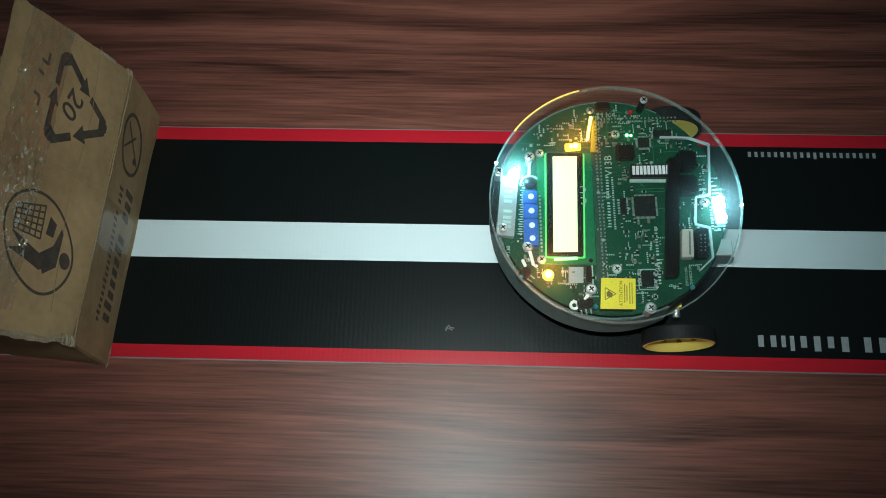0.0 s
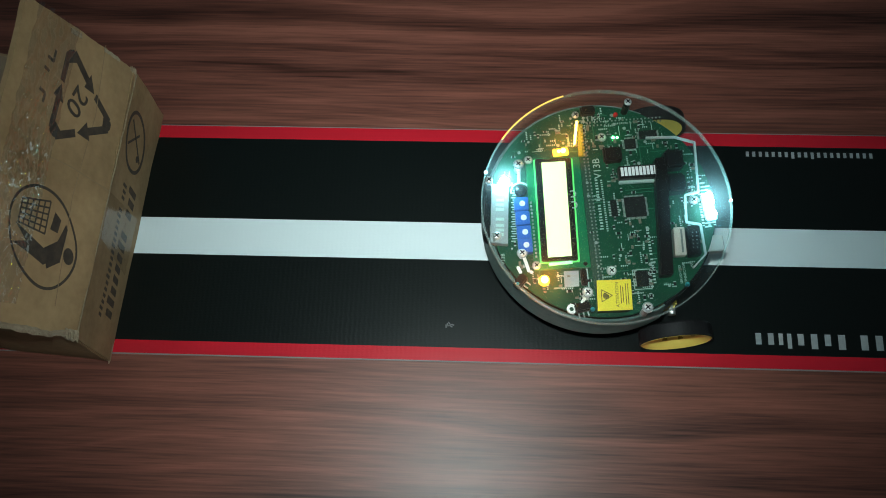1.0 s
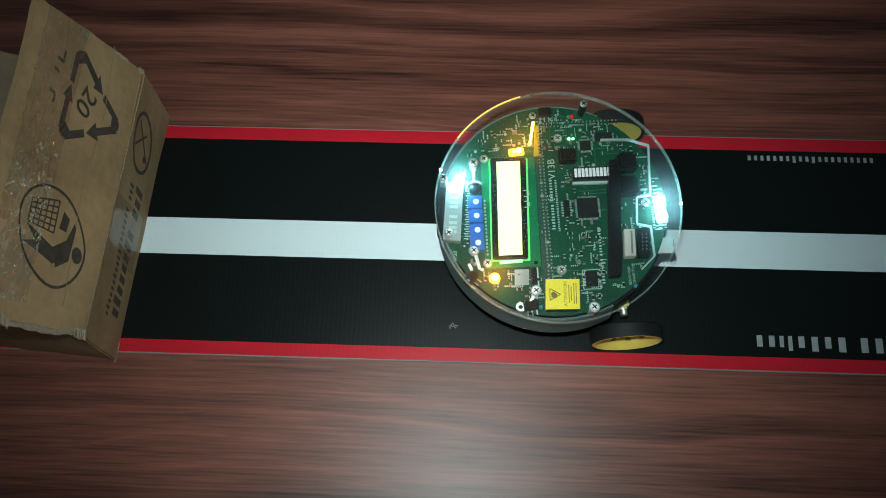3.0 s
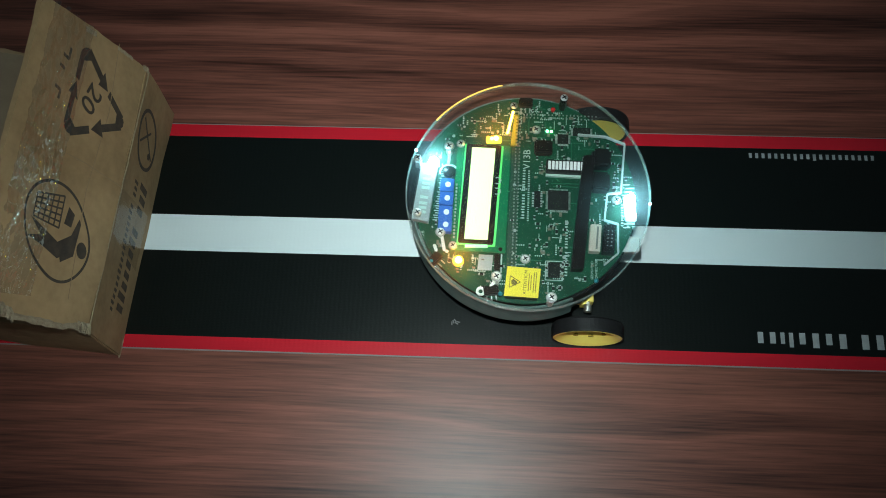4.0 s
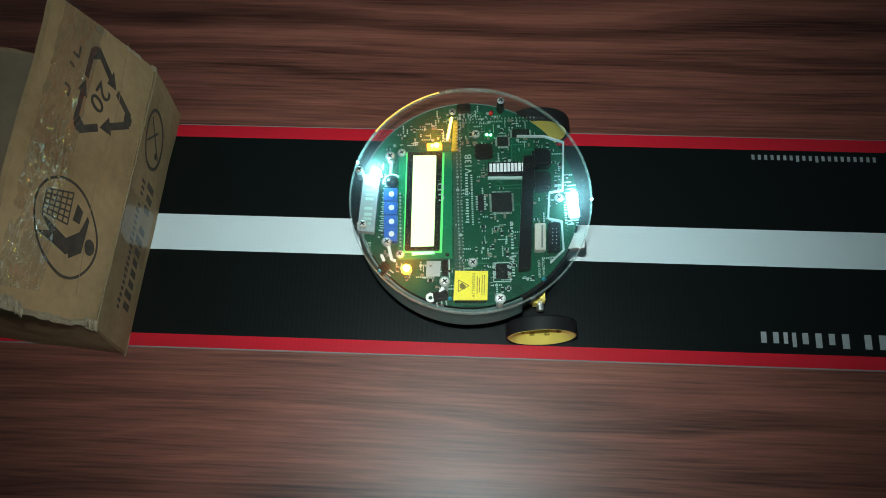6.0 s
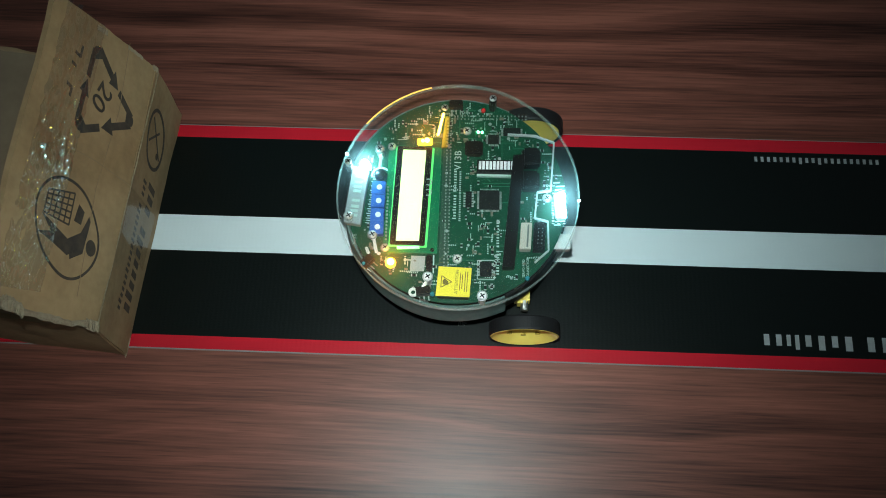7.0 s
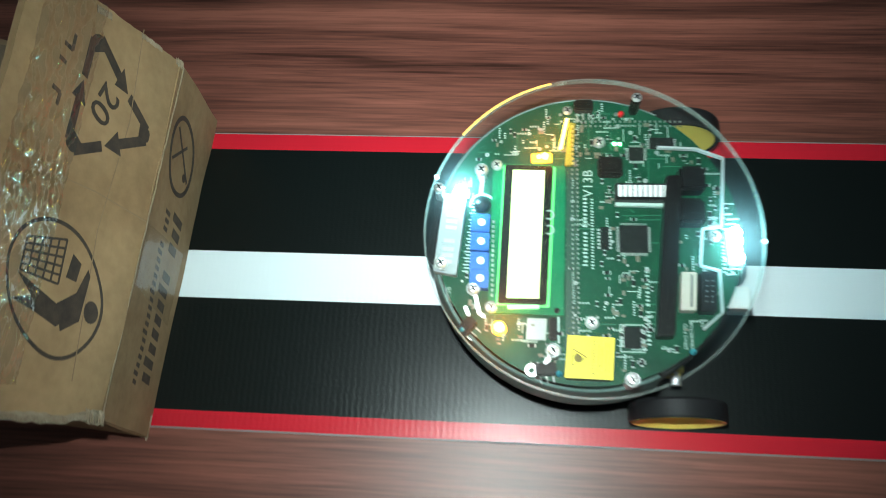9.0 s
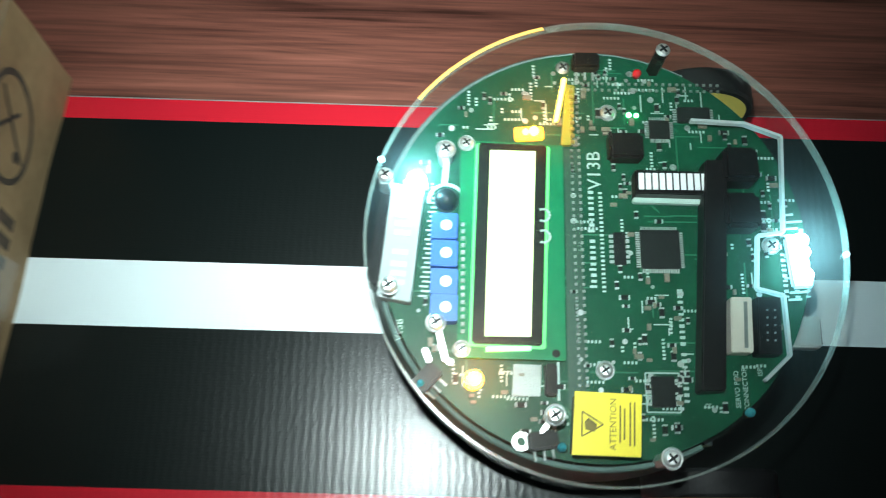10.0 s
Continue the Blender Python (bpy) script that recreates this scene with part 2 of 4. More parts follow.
# ---------- mesh helpers ----------
def part(name, bm, mat, parent=None, label="", smooth=False):
    me = bpy.data.meshes.new(name)
    bmesh.ops.recalc_face_normals(bm, faces=bm.faces)
    if smooth:
        for f in bm.faces:
            f.smooth = True
    bm.to_mesh(me)
    bm.free()
    me.materials.append(mat)
    ob = new(name, me)
    ob.parent = parent
    return tagged(ob, label)


def prism(bm, pts, z0, z1):
    """Upright prism over a flat outline."""
    low = [bm.verts.new((x, y, z0)) for x, y in pts]
    top = [bm.verts.new((x, y, z1)) for x, y in pts]
    bm.faces.new(low[::-1])
    bm.faces.new(top)
    for i in range(len(pts)):
        j = (i + 1) % len(pts)
        bm.faces.new((low[i], low[j], top[j], top[i]))
    return bm


def rect(cx, cy, w, h, a=0.0):
    c, s = math.cos(radians(a)), math.sin(radians(a))
    return [(cx + c * x - s * y, cy + s * x + c * y) for x, y in ((-w / 2, -h / 2), (w / 2, -h / 2), (w / 2, h / 2), (-w / 2, h / 2))]


def disc(cx, cy, r, n=32):
    return [(cx + r * math.cos(2 * math.pi * i / n), cy + r * math.sin(2 * math.pi * i / n)) for i in range(n)]


def slab(pts, z0, z1, bevel=0.0):
    bm = prism(bmesh.new(), pts, z0, z1)
    if bevel:
        bmesh.ops.bevel(bm, geom=[e for e in bm.edges], offset=bevel, segments=2, affect="EDGES", clamp_overlap=True)
    return bm


def lathe(profile, n=48, a0=0.0, a1=360.0, closed=True):
    """Spin a profile of (radius, height) about z; closed joins its last point to its first."""
    bm = bmesh.new()
    full = abs(a1 - a0) >= 360
    steps = n if full else n + 1
    rings = []
    for i in range(steps):
        a = radians(a0 + (a1 - a0) * i / n)
        rings.append([bm.verts.new((r * math.cos(a), r * math.sin(a), z)) for r, z in profile])
    for i in range(n):
        a, b = rings[i], rings[(i + 1) % steps]
        for j in range(len(profile) if closed else len(profile) - 1):
            k = (j + 1) % len(profile)
            bm.faces.new((a[j], b[j], b[k], a[k]))
    if not full and closed:
        bm.faces.new(rings[0])
        bm.faces.new(rings[-1][::-1])
    return bm


def moved(bm, m):
    bmesh.ops.transform(bm, matrix=m, verts=bm.verts)
    return bm


def words(text, size, depth=0.0002):
    """Flat lettering as a bmesh, centred on the origin."""
    cu = bpy.data.curves.new("lettering", "FONT")
    cu.body, cu.size, cu.extrude, cu.align_x, cu.align_y, cu.resolution_u = text, size, depth, "CENTER", "CENTER", 3
    ob = new("lettering", cu)
    bpy.context.view_layer.update()
    me = ob.evaluated_get(bpy.context.evaluated_depsgraph_get()).to_mesh()
    bm = bmesh.new()
    bm.from_mesh(me)
    bpy.data.objects.remove(ob)
    bpy.data.curves.remove(cu)
    return bm


def letter_bars(widths, height, gap, stroke, z0, z1, tall=()):
    """Plain bars in place of lettering, one short bar for each letter, starting at x = 0; a negative width is a space."""
    bm, x = bmesh.new(), 0.0
    for i, w in enumerate(widths):
        h = height * (1.3 if i in tall else 1.0)
        if w > 0:
            prism(bm, rect(x + w / 2, h / 2, max(stroke, w * 0.58), h), z0, z1)
        x += abs(w) + gap
    return bm


# ---------- unseen phone lamp beside the camera ---
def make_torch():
    """The phone's unseen lamp; a tube, open downwards, is added so the beam falls off towards its wall."""
    ob = tagged(new("torch"), "unseen phone lamp beside the camera", "torch")
    part("tube", lathe([(TORCH_R, 0.0), (TORCH_R + 0.0012, 0.0), (TORCH_R + 0.0012, TORCH_D + 0.004), (0.0, TORCH_D + 0.004), (0.0, TORCH_D + 0.003), (TORCH_R, TORCH_D + 0.003)], 32, closed=False), BLACK, ob, "tube added to narrow the beam")
    part("lamp", slab(disc(0, 0, TORCH_R - 0.0004, 32), TORCH_D, TORCH_D + 0.001), GLOW_TORCH, ob, "glowing cool white lamp with its halo face")
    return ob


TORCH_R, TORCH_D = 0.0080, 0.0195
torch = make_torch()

# ---------- table ----------
bm = slab([(-1.6, -1.1), (1.6, -1.1), (1.6, 1.3), (-1.6, 1.3)], -0.03, -0.0018, 0.003)
table_top = tagged(part("table_top", bm, WOOD), "dark reddish-brown wood-grain laminate table surface", "table top", kind="structure")

# ---------- printed track sheet ----------
SHEET_Z = 0.0
Y_OUT, Y_IN, Y_LOW_IN, Y_LOW_OUT = 0.0951, 0.0836, -0.0831, -0.0938
track = tagged(new("track_sheet"), "black corrugated plastic track sheet with white centre line and red borders", "track sheet")
X0, X1 = -0.62, 0.66
part("core", slab([(X0, Y_LOW_OUT), (X1, Y_LOW_OUT), (X1, Y_OUT), (X0, Y_OUT)], -0.0018, SHEET_Z - 0.0004), MAT_CORE, track)


def band(name, y0, y1, mat, label):
    return part(name, slab([(X0, y0), (X1, y0), (X1, y1), (X0, y1)], SHEET_Z - 0.0004, SHEET_Z), mat, track, label)


band("border", Y_IN, Y_OUT - 0.0008, MAT_RED, "red border strip")
band("border", Y_LOW_OUT + 0.0008, Y_LOW_IN, MAT_RED, "red border strip")
band("field", 0.015, Y_IN, MAT_BLACK, "black field")
band("field", Y_LOW_IN, -0.015, MAT_BLACK, "black field")
band("centre_line", -0.015, 0.015, MAT_WHITE, "white centre line")


# lettering on the sheet, upside down to the camera, as plain bars
bm = letter_bars([.0039] * 20, 0.0042, 0.00113, 0.0022, 0, 0.0002, (9, 12))
part("lettering", moved(bm, pose(0.3466, 0.0792, 0.0001, 0, 0, 180)), INK_WHITE, track, "small white lettering")
bm = letter_bars([.0088, .0088, .0088, -.0035, .0088, .0075, .0080, .0075, .0050, .0035, .0070, .0070], 0.0085, 0.0020, 0.0030, 0, 0.0002, (0, 1, 2, 4, 6, 8))
part("lettering", moved(bm, pose(0.3490, -0.0667, 0.0001, 0, 0, 180)), INK_WHITE, track, "large white lettering")
bm = bmesh.new()
for i in range(5):
    prism(bm, rect(0.018 + 0.0012 * i - 0.002, -0.0671 + 0.0011 * ((i * 7) % 3), 0.0009, 0.0026, 20 * i), 0.0001, 0.0003)
part("scuff", bm, material("grey_scuff", (0.16, 0.16, 0.16), 0.8), track, "pale scuff mark")


# ---------- carton ----------
carton = tagged(new("cardboard_carton"), "worn brown cardboard carton with one torn flap standing upright", "carton")
A_LOW_NEAR, A_LOW_FAR = Vector((-0.2343, -0.0997, 0.0)), Vector((-0.2203, 0.1035, 0.0))
CREASE_NEAR, CREASE_FAR = Vector((-0.2235, -0.0997, 0.0865)), Vector((-0.2112, 0.0968, 0.0860))
TOP_NEAR, TOP_FAR = Vector((-0.2470, -0.1090, 0.1905)), Vector((-0.2374, 0.0895, 0.1905))


def sheet(name, corners, thick, nu, nv, wobble, mat, parent, label="", torn=(0, 0, 0, 0), seed=0, bulge=0.0):
    """A card panel between four corners (u along the first edge, v across), with small dents and ragged edges (u0, u1, v0, v1)."""
    p00, p10, p11, p01 = corners
    normal = (p10 - p00).cross(p01 - p00).normalized()
    bm, rng = bmesh.new(), random.Random(seed)
    rag = [[rng.uniform(-1, 1) for _ in range(max(nu, nv) + 1)] for _ in range(4)]
    rag = [[(r[max(0, k - 1)] + r[k] + r[min(len(r) - 1, k + 1)]) / 3 + 0.5 * noise.noise(Vector((k * 0.21, seed, n))) for k in range(len(r))] for n, r in enumerate(rag)]
    grid = []
    for side in (0, 1):
        rows = []
        for j in range(nv + 1):
            row = []
            for i in range(nu + 1):
                u, v = i / nu, j / nv
                if i == 0:
                    u += torn[0] * rag[0][j]
                if i == nu:
                    u += torn[1] * rag[1][j]
                if j == 0:
                    v += torn[2] * rag[2][i]
                if j == nv:
                    v += torn[3] * rag[3][i]
                p = p00 * (1 - u) * (1 - v) + p10 * u * (1 - v) + p11 * u * v + p01 * (1 - u) * v
                d = noise.noise(p * 28 + Vector((seed, 0, 0))) * wobble + bulge * 16 * u * (1 - u) * v * (1 - v)
                row.append(bm.verts.new(p + normal * (d - thick * side)))
            rows.append(row)
        grid.append(rows)
    for side in (0, 1):
        for j in range(nv):
            for i in range(nu):
                g = grid[side]
                bm.faces.new((g[j][i], g[j][i + 1], g[j + 1][i + 1], g[j + 1][i]))
    ring = [(0, i) for i in range(nu)] + [(j, nu) for j in range(nv)] + [(nv, i) for i in range(nu, 0, -1)] + [(j, 0) for j in range(nv, 0, -1)]
    for k in range(len(ring)):
        (j, i), (j2, i2) = ring[k], ring[(k + 1) % len(ring)]
        bm.faces.new((grid[0][j][i], grid[0][j2][i2], grid[1][j2][i2], grid[1][j][i]))
    return part(name, bm, mat, parent, label, smooth=False)


sheet("side_wall", (A_LOW_NEAR, A_LOW_FAR, CREASE_FAR, CREASE_NEAR), 0.004, 40, 14, 0.0010, CARD, carton, "printed side wall", seed=3)
flap = sheet("flap", (CREASE_NEAR, CREASE_FAR, TOP_FAR, TOP_NEAR), 0.004, 60, 36, 0.0023, CARD, carton, "printed flap standing upright with ragged ends", (0.005, 0.004, 0, 0.004), seed=5)
NEAR_BACK, FAR_BACK = Vector((-0.46, -0.0790, 0.0)), Vector((-0.46, 0.118, 0.0))
UP = Vector((0, 0, 0.083))
sheet("end_wall", (NEAR_BACK, A_LOW_NEAR + Vector((-0.001, 0, 0)), CREASE_NEAR + Vector((-0.003, -0.001, -0.003)), NEAR_BACK + UP), 0.004, 40, 12, 0.0015, CARD, carton, "end wall in shadow", (0, 0, 0, 0.03), seed=8)
sheet("end_wall", (A_LOW_FAR + Vector((-0.001, 0, 0)), FAR_BACK, FAR_BACK + UP, CREASE_FAR + Vector((-0.003, -0.001, -0.003))), 0.004, 40, 12, 0.0015, CARD, carton, seed=9)
sheet("back_wall", (FAR_BACK, NEAR_BACK, NEAR_BACK + UP, FAR_BACK + UP), 0.004, 20, 8, 0.0015, CARD, carton, seed=10)
# lid flaps folded shut behind the standing flap
lid_z = Vector((0, 0, 0.0840))
sheet("lid_flap", (Vector((-0.228, -0.096, 0)) + lid_z, Vector((-0.216, 0.0960, 0)) + lid_z, Vector((-0.345, 0.1125, 0.004)) + lid_z, Vector((-0.345, -0.088, 0.002)) + lid_z), 0.004, 30, 20, 0.0025, CARD_IN, carton, "folded lid flap", (0.01, 0.01, 0, 0.01), seed=12)
sheet("lid_flap", (Vector((-0.348, -0.088, 0)) + lid_z, Vector((-0.348, 0.1125, 0)) + lid_z, Vector((-0.458, 0.117, 0)) + lid_z, Vector((-0.458, -0.079, 0)) + lid_z), 0.004, 30, 16, 0.0025, CARD_IN, carton, "folded lid flap", seed=13)


def on_panel(corners, y, z, off):
    """The point of a panel at a place (y, z) of its printed sheet, raised off its dented face."""
    p00, p10, p11, p01 = corners
    if corners[0].z < 0.01:
        y, z = -0.0034 + 0.962 * y + 0.048 * z, 0.0075 + 0.069 * y + 1.11 * z
    else:
        y, z = -0.0118 + 1.011 * y + 0.172 * z, 0.0268 - 0.007 * y + 0.842 * z
    v = min(1.2, (z - p00.z) / (p01.z - p00.z))
    u = (y - (p00.y + (p01.y - p00.y) * v)) / ((p10.y + (p11.y - p10.y) * v) - (p00.y + (p01.y - p00.y) * v))
    p = p00 * (1 - u) * (1 - v) + p10 * u * (1 - v) + p11 * u * v + p01 * (1 - u) * v
    wobble, seed = (0.0010, 3) if corners[0].z < 0.01 else (0.0023, 5)
    return p + Vector((off + noise.noise(p * 28 + Vector((seed, 0, 0))) * wobble, 0, 0))


B_FACE = (CREASE_NEAR, CREASE_FAR, TOP_FAR, TOP_NEAR)
A_FACE = (A_LOW_NEAR, A_LOW_FAR, CREASE_FAR, CREASE_NEAR)


def printed(name, polys, face, mat, label="", off=0.0004):
    """Ink shapes, outlines of (y, z), laid on a panel."""
    bm = bmesh.new()
    for poly in polys:
        low = [bm.verts.new(on_panel(face, y, z, off)) for y, z in poly]
        top = [bm.verts.new(on_panel(face, y, z, off + 0.0002)) for y, z in poly]
        bm.faces.new(top)
        for i in range(len(poly)):
            j = (i + 1) % len(poly)
            bm.faces.new((low[i], low[j], top[j], top[i]))
    bmesh.ops.remove_doubles(bm, verts=bm.verts, dist=0.00001)
    return part(name, bm, mat, carton, label)


def stroke(a, b, w):
    (x0, y0), (x1, y1) = a, b
    d = math.hypot(x1 - x0, y1 - y0)
    nx, ny = -(y1 - y0) / d * w / 2, (x1 - x0) / d * w / 2
    return [(x0 + nx, y0 + ny), (x1 + nx, y1 + ny), (x1 - nx, y1 - ny), (x0 - nx, y0 - ny)]


def ring_polys(cy, cz, ry, rz, w, a0=0, a1=360, n=48):
    out = []
    for i in range(n):
        a, b = radians(a0 + (a1 - a0) * i / n), radians(a0 + (a1 - a0) * (i + 1) / n)
        out.append([(cy + ry * math.cos(a), cz + rz * math.sin(a)), (cy + ry * math.cos(b), cz + rz * math.sin(b)),
                    (cy + (ry - w) * math.cos(b), cz + (rz - w) * math.sin(b)), (cy + (ry - w) * math.cos(a), cz + (rz - w) * math.sin(a))])
    return out


# triangle of three chasing arrows
tri = [(0.0640, 0.1475), (0.0425, 0.0822), (0.0008, 0.1460)]
arrows = []
mid = (sum(p[0] for p in tri) / 3, sum(p[1] for p in tri) / 3)
for i in range(3):
    p, q, r = tri[i], tri[(i + 1) % 3], tri[(i + 2) % 3]
    lerp = lambda a, b, k: (a[0] + (b[0] - a[0]) * k, a[1] + (b[1] - a[1]) * k)
    c0, c1 = lerp(p, r, 0.09), lerp(p, q, 0.09)
    arrows.append(stroke(lerp(p, r, 0.40), c0, 0.0050))
    arrows.append([lerp(lerp(p, r, 0.10), mid, -0.06), lerp(lerp(p, r, 0.05), mid, 0.0), lerp(lerp(p, q, 0.05), mid, 0.0), lerp(lerp(p, q, 0.10), mid, -0.06), lerp(lerp(p, q, 0.13), mid, 0.13), lerp(lerp(p, r, 0.13), mid, 0.13)])
    arrows.append(stroke(c1, lerp(p, q, 0.42), 0.0050))
    tip, base = lerp(p, q, 0.57), lerp(p, q, 0.41)
    wing = stroke(base, tip, 0.0118)
    arrows.append([wing[0], tip, wing[3]])
for k in range(3):
    printed("arrow_mark", arrows[4 * k:4 * k + 4], B_FACE, INK_BLACK, "black printed arrow of the recycling triangle")
bm = moved(words("20", 0.021), Matrix(((0, 0, 1, 0), (-0.935, -0.355, 0, 0), (0.355, -0.935, 0, 0), (0, 0, 0, 1))))
bm = moved(bm, Matrix(((1, 0.05, -0.2438, 0), (0, 1, 0, 0), (0, 0, 0.88, 0), (0, 0, 0, 1))))
bm = moved(bm, Matrix.Translation(on_panel(B_FACE, 0.0360, 0.1273, 0.0012)))
part("number", bm, INK_BLACK, carton, "printed number")
printed("lettering", [stroke((0.052, 0.160), (0.044, 0.160), 0.002), stroke((0.044, 0.160), (0.044, 0.166), 0.002), stroke((0.036, 0.162), (0.036, 0.167), 0.002), stroke((0.022, 0.160), (0.016, 0.160), 0.002), stroke((0.022, 0.160), (0.022, 0.166), 0.002)], B_FACE, INK_FADED, "faded lettering under tape")
# round litter mark with a grid basket
ring = ring_polys(-0.0572, 0.1275, 0.0300, 0.0372, 0.0018, n=56)
printed("litter_mark_ring", ring, B_FACE, INK_BLACK, "thin black printed ring")
g = [(-0.0439, 0.1540), (-0.0338, 0.1282), (-0.0545, 0.1270), (-0.0590, 0.1540)]
grid_lines = []
for k in range(6):
    f = k / 5
    L2 = lambda a, b: (a[0] + (b[0] - a[0]) * f, a[1] + (b[1] - a[1]) * f)
    grid_lines += [stroke(L2(g[0], g[1]), L2(g[3], g[2]), 0.0011), stroke(L2(g[0], g[3]), L2(g[1], g[2]), 0.0011)]
for line in grid_lines:
    printed("grid_line", [line], B_FACE, INK_BLACK)
for shape in [
    [(-0.0377, 0.1213), (-0.0394, 0.1138), (-0.0486, 0.1150), (-0.0495, 0.1227)],
    [(-0.0600, 0.1560), (-0.0625, 0.1300), (-0.0640, 0.1120), (-0.0725, 0.1225), (-0.0680, 0.1400)],
    [(-0.0725, 0.1570), (-0.0655, 0.1420), (-0.0640, 0.1300), (-0.0725, 0.1225), (-0.0720, 0.1400)],
    [(-0.0625, 0.1250), (-0.0530, 0.1130), (-0.0395, 0.1075), (-0.0420, 0.1050), (-0.0640, 0.1060), (-0.0730, 0.1180)],
    [(-0.0570 + 0.0052 * math.cos(k * math.pi / 8), 0.0990 + 0.0055 * math.sin(k * math.pi / 8)) for k in range(16)]]:
    printed("printed_shape", [shape], B_FACE, INK_BLACK)
# side wall: small ring mark and two lines of lettering
printed("ring_mark", ring_polys(0.0585, 0.0365, 0.0230, 0.0230, 0.0027, n=40) + [stroke((0.070, 0.050), (0.050, 0.020), 0.0020), stroke((0.050, 0.052), (0.068, 0.030), 0.0018),
        [(0.0505 + 0.0026 * math.cos(k * math.pi / 5), 0.0260 + 0.0026 * math.sin(k * math.pi / 5)) for k in range(10)]], A_FACE, INK_BLACK, "round printed mark")


def wall_lettering(y, z, count, h, w, thick, seed):
    """Plain bars, one a letter, along the wall."""
    polys = []
    for i in range(count):
        if i != 3:
            polys.append(stroke((y, z), (y, z + h * (1.25 if (i * seed) % 5 == 0 else 1.0)), thick))
        y -= w * 1.30
    return polys


printed("lettering", wall_lettering(0.0240, 0.0160, 12, 0.0125, 0.0066, 0.0052, 2), A_FACE, INK_FADED, "bold printed lettering, rubbed")
printed("lettering", wall_lettering(0.0220, 0.0370, 22, 0.0055, 0.0036, 0.0024, 4), A_FACE, INK_FADED, "small printed lettering, rubbed")


def tape(name, corners, nu, nv, wobble, seed, label, lift=0.0022, mat=None):
    """Crinkled clear tape over a panel."""
    p00, p10, p11, p01 = corners
    normal = (p10 - p00).cross(p01 - p00).normalized()
    bm = bmesh.new()
    rows = [[bm.verts.new(p00 * (1 - i / nu) * (1 - j / nv) + p10 * (i / nu) * (1 - j / nv) + p11 * (i / nu) * (j / nv) + p01 * (1 - i / nu) * (j / nv)
             + normal * (lift + wobble * (noise.noise(Vector((i * 0.13, j * 0.19, seed))) + 0.40 * noise.noise(Vector((i * 0.41, j * 0.47, seed + 3)))))) for i in range(nu + 1)] for j in range(nv + 1)]
    for j in range(nv):
        for i in range(nu):
            bm.faces.new((rows[j][i], rows[j][i + 1], rows[j + 1][i + 1], rows[j + 1][i]))
    ob = part(name, bm, mat or TAPE, carton, label, smooth=True)
    ob.visible_shadow = False
    return ob


P = lambda y, z: on_panel(B_FACE, y, z, 0)
tape("tape", (P(-0.104, 0.1400), P(0.078, 0.1440), P(0.070, 0.1850), P(-0.118, 0.1830)), 150, 44, 0.0017, 1.0, "crinkled clear packing tape", 0.0028)
Q = lambda y, z: on_panel(A_FACE, y, z, 0)
tape("tape", (Q(-0.034, 0.0035), Q(0.012, 0.0035), Q(0.004, 0.067), Q(-0.030, 0.067)), 20, 20, 0.0003, 7.0, "clear packing tape", 0.0006, TAPE_FLAT)
tape("tape", (Vector((-0.242, -0.045, 0.0880)), Vector((-0.238, 0.094, 0.0880)), Vector((-0.338, 0.106, 0.0915)), Vector((-0.338, -0.030, 0.0900))), 60, 44, 0.0016, 4.0, "crinkled clear packing tape")


def torn_strip(points, width, seed):
    """A ragged ribbon of torn card fibre along a line."""
    rng, bm, n = random.Random(seed), bmesh.new(), 26
    prev = None
    for i in range(n + 1):
        f = i / n * (len(points) - 1)
        k = min(int(f), len(points) - 2)
        p = points[k].lerp(points[k + 1], f - k)
        w = width * rng.uniform(0.65, 1.0)
        jig = Vector((rng.uniform(-0.4, 1), rng.uniform(-1, 1), rng.uniform(-1, 1))) * width * 0.18
        ringv = [bm.verts.new(p + jig + Vector((0.5 * w * math.cos(a), w * math.sin(a), 0.6 * w * math.sin(a + 0.8)))) for a in (0.3, 1.5, 2.8, 4.0, 5.2)]
        if prev:
            for a in range(5):
                bm.faces.new((prev[a], prev[(a + 1) % 5], ringv[(a + 1) % 5], ringv[a]))
        else:
            bm.faces.new(ringv[::-1])
        prev = ringv
    bm.faces.new(prev)
    return part("torn_edge", bm, CARD_TORN, carton, "frayed pale card edge")


printed("fold", [stroke((-0.014, 0.160), (-0.004, 0.116), 0.0006), stroke((-0.004, 0.116), (0.002, 0.071), 0.0006)], B_FACE, CARD_IN, "faint fold across the flap", off=0.0003)
printed("fold", [stroke((0.088, 0.112), (0.040, 0.104), 0.0005), stroke((0.040, 0.104), (-0.020, 0.108), 0.0005), stroke((-0.020, 0.108), (-0.090, 0.100), 0.0005)], B_FACE, CARD_IN, "faint fold across the flap", off=0.0003)
torn_strip([CREASE_NEAR + Vector((0.001, 0.002, 0.001)), P(-0.1075, 0.100), P(-0.1150, 0.130), P(-0.1225, 0.160), P(-0.1290, 0.186)], 0.0026, 1)
torn_strip([P(-0.1195, 0.150), P(-0.1205, 0.164), P(-0.1235, 0.172)], 0.0044, 2)
torn_strip([CREASE_NEAR + Vector((0.002, 0.000, 0.000)), P(-0.1010, 0.082)], 0.0042, 9)
torn_strip([P(0.0895, 0.092), P(0.0845, 0.112)], 0.0016, 3)
torn_strip([CREASE_FAR + Vector((0, -0.001, -0.002)), P(0.0935, 0.076)], 0.0022, 4)
torn_strip([P(0.0770, 0.138), P(0.0735, 0.150)], 0.0020, 5)
torn_strip([CREASE_NEAR + Vector((0.0015, 0.004, 0.0)), CREASE_FAR + Vector((0.0015, -0.004, 0.0))], 0.0015, 6)
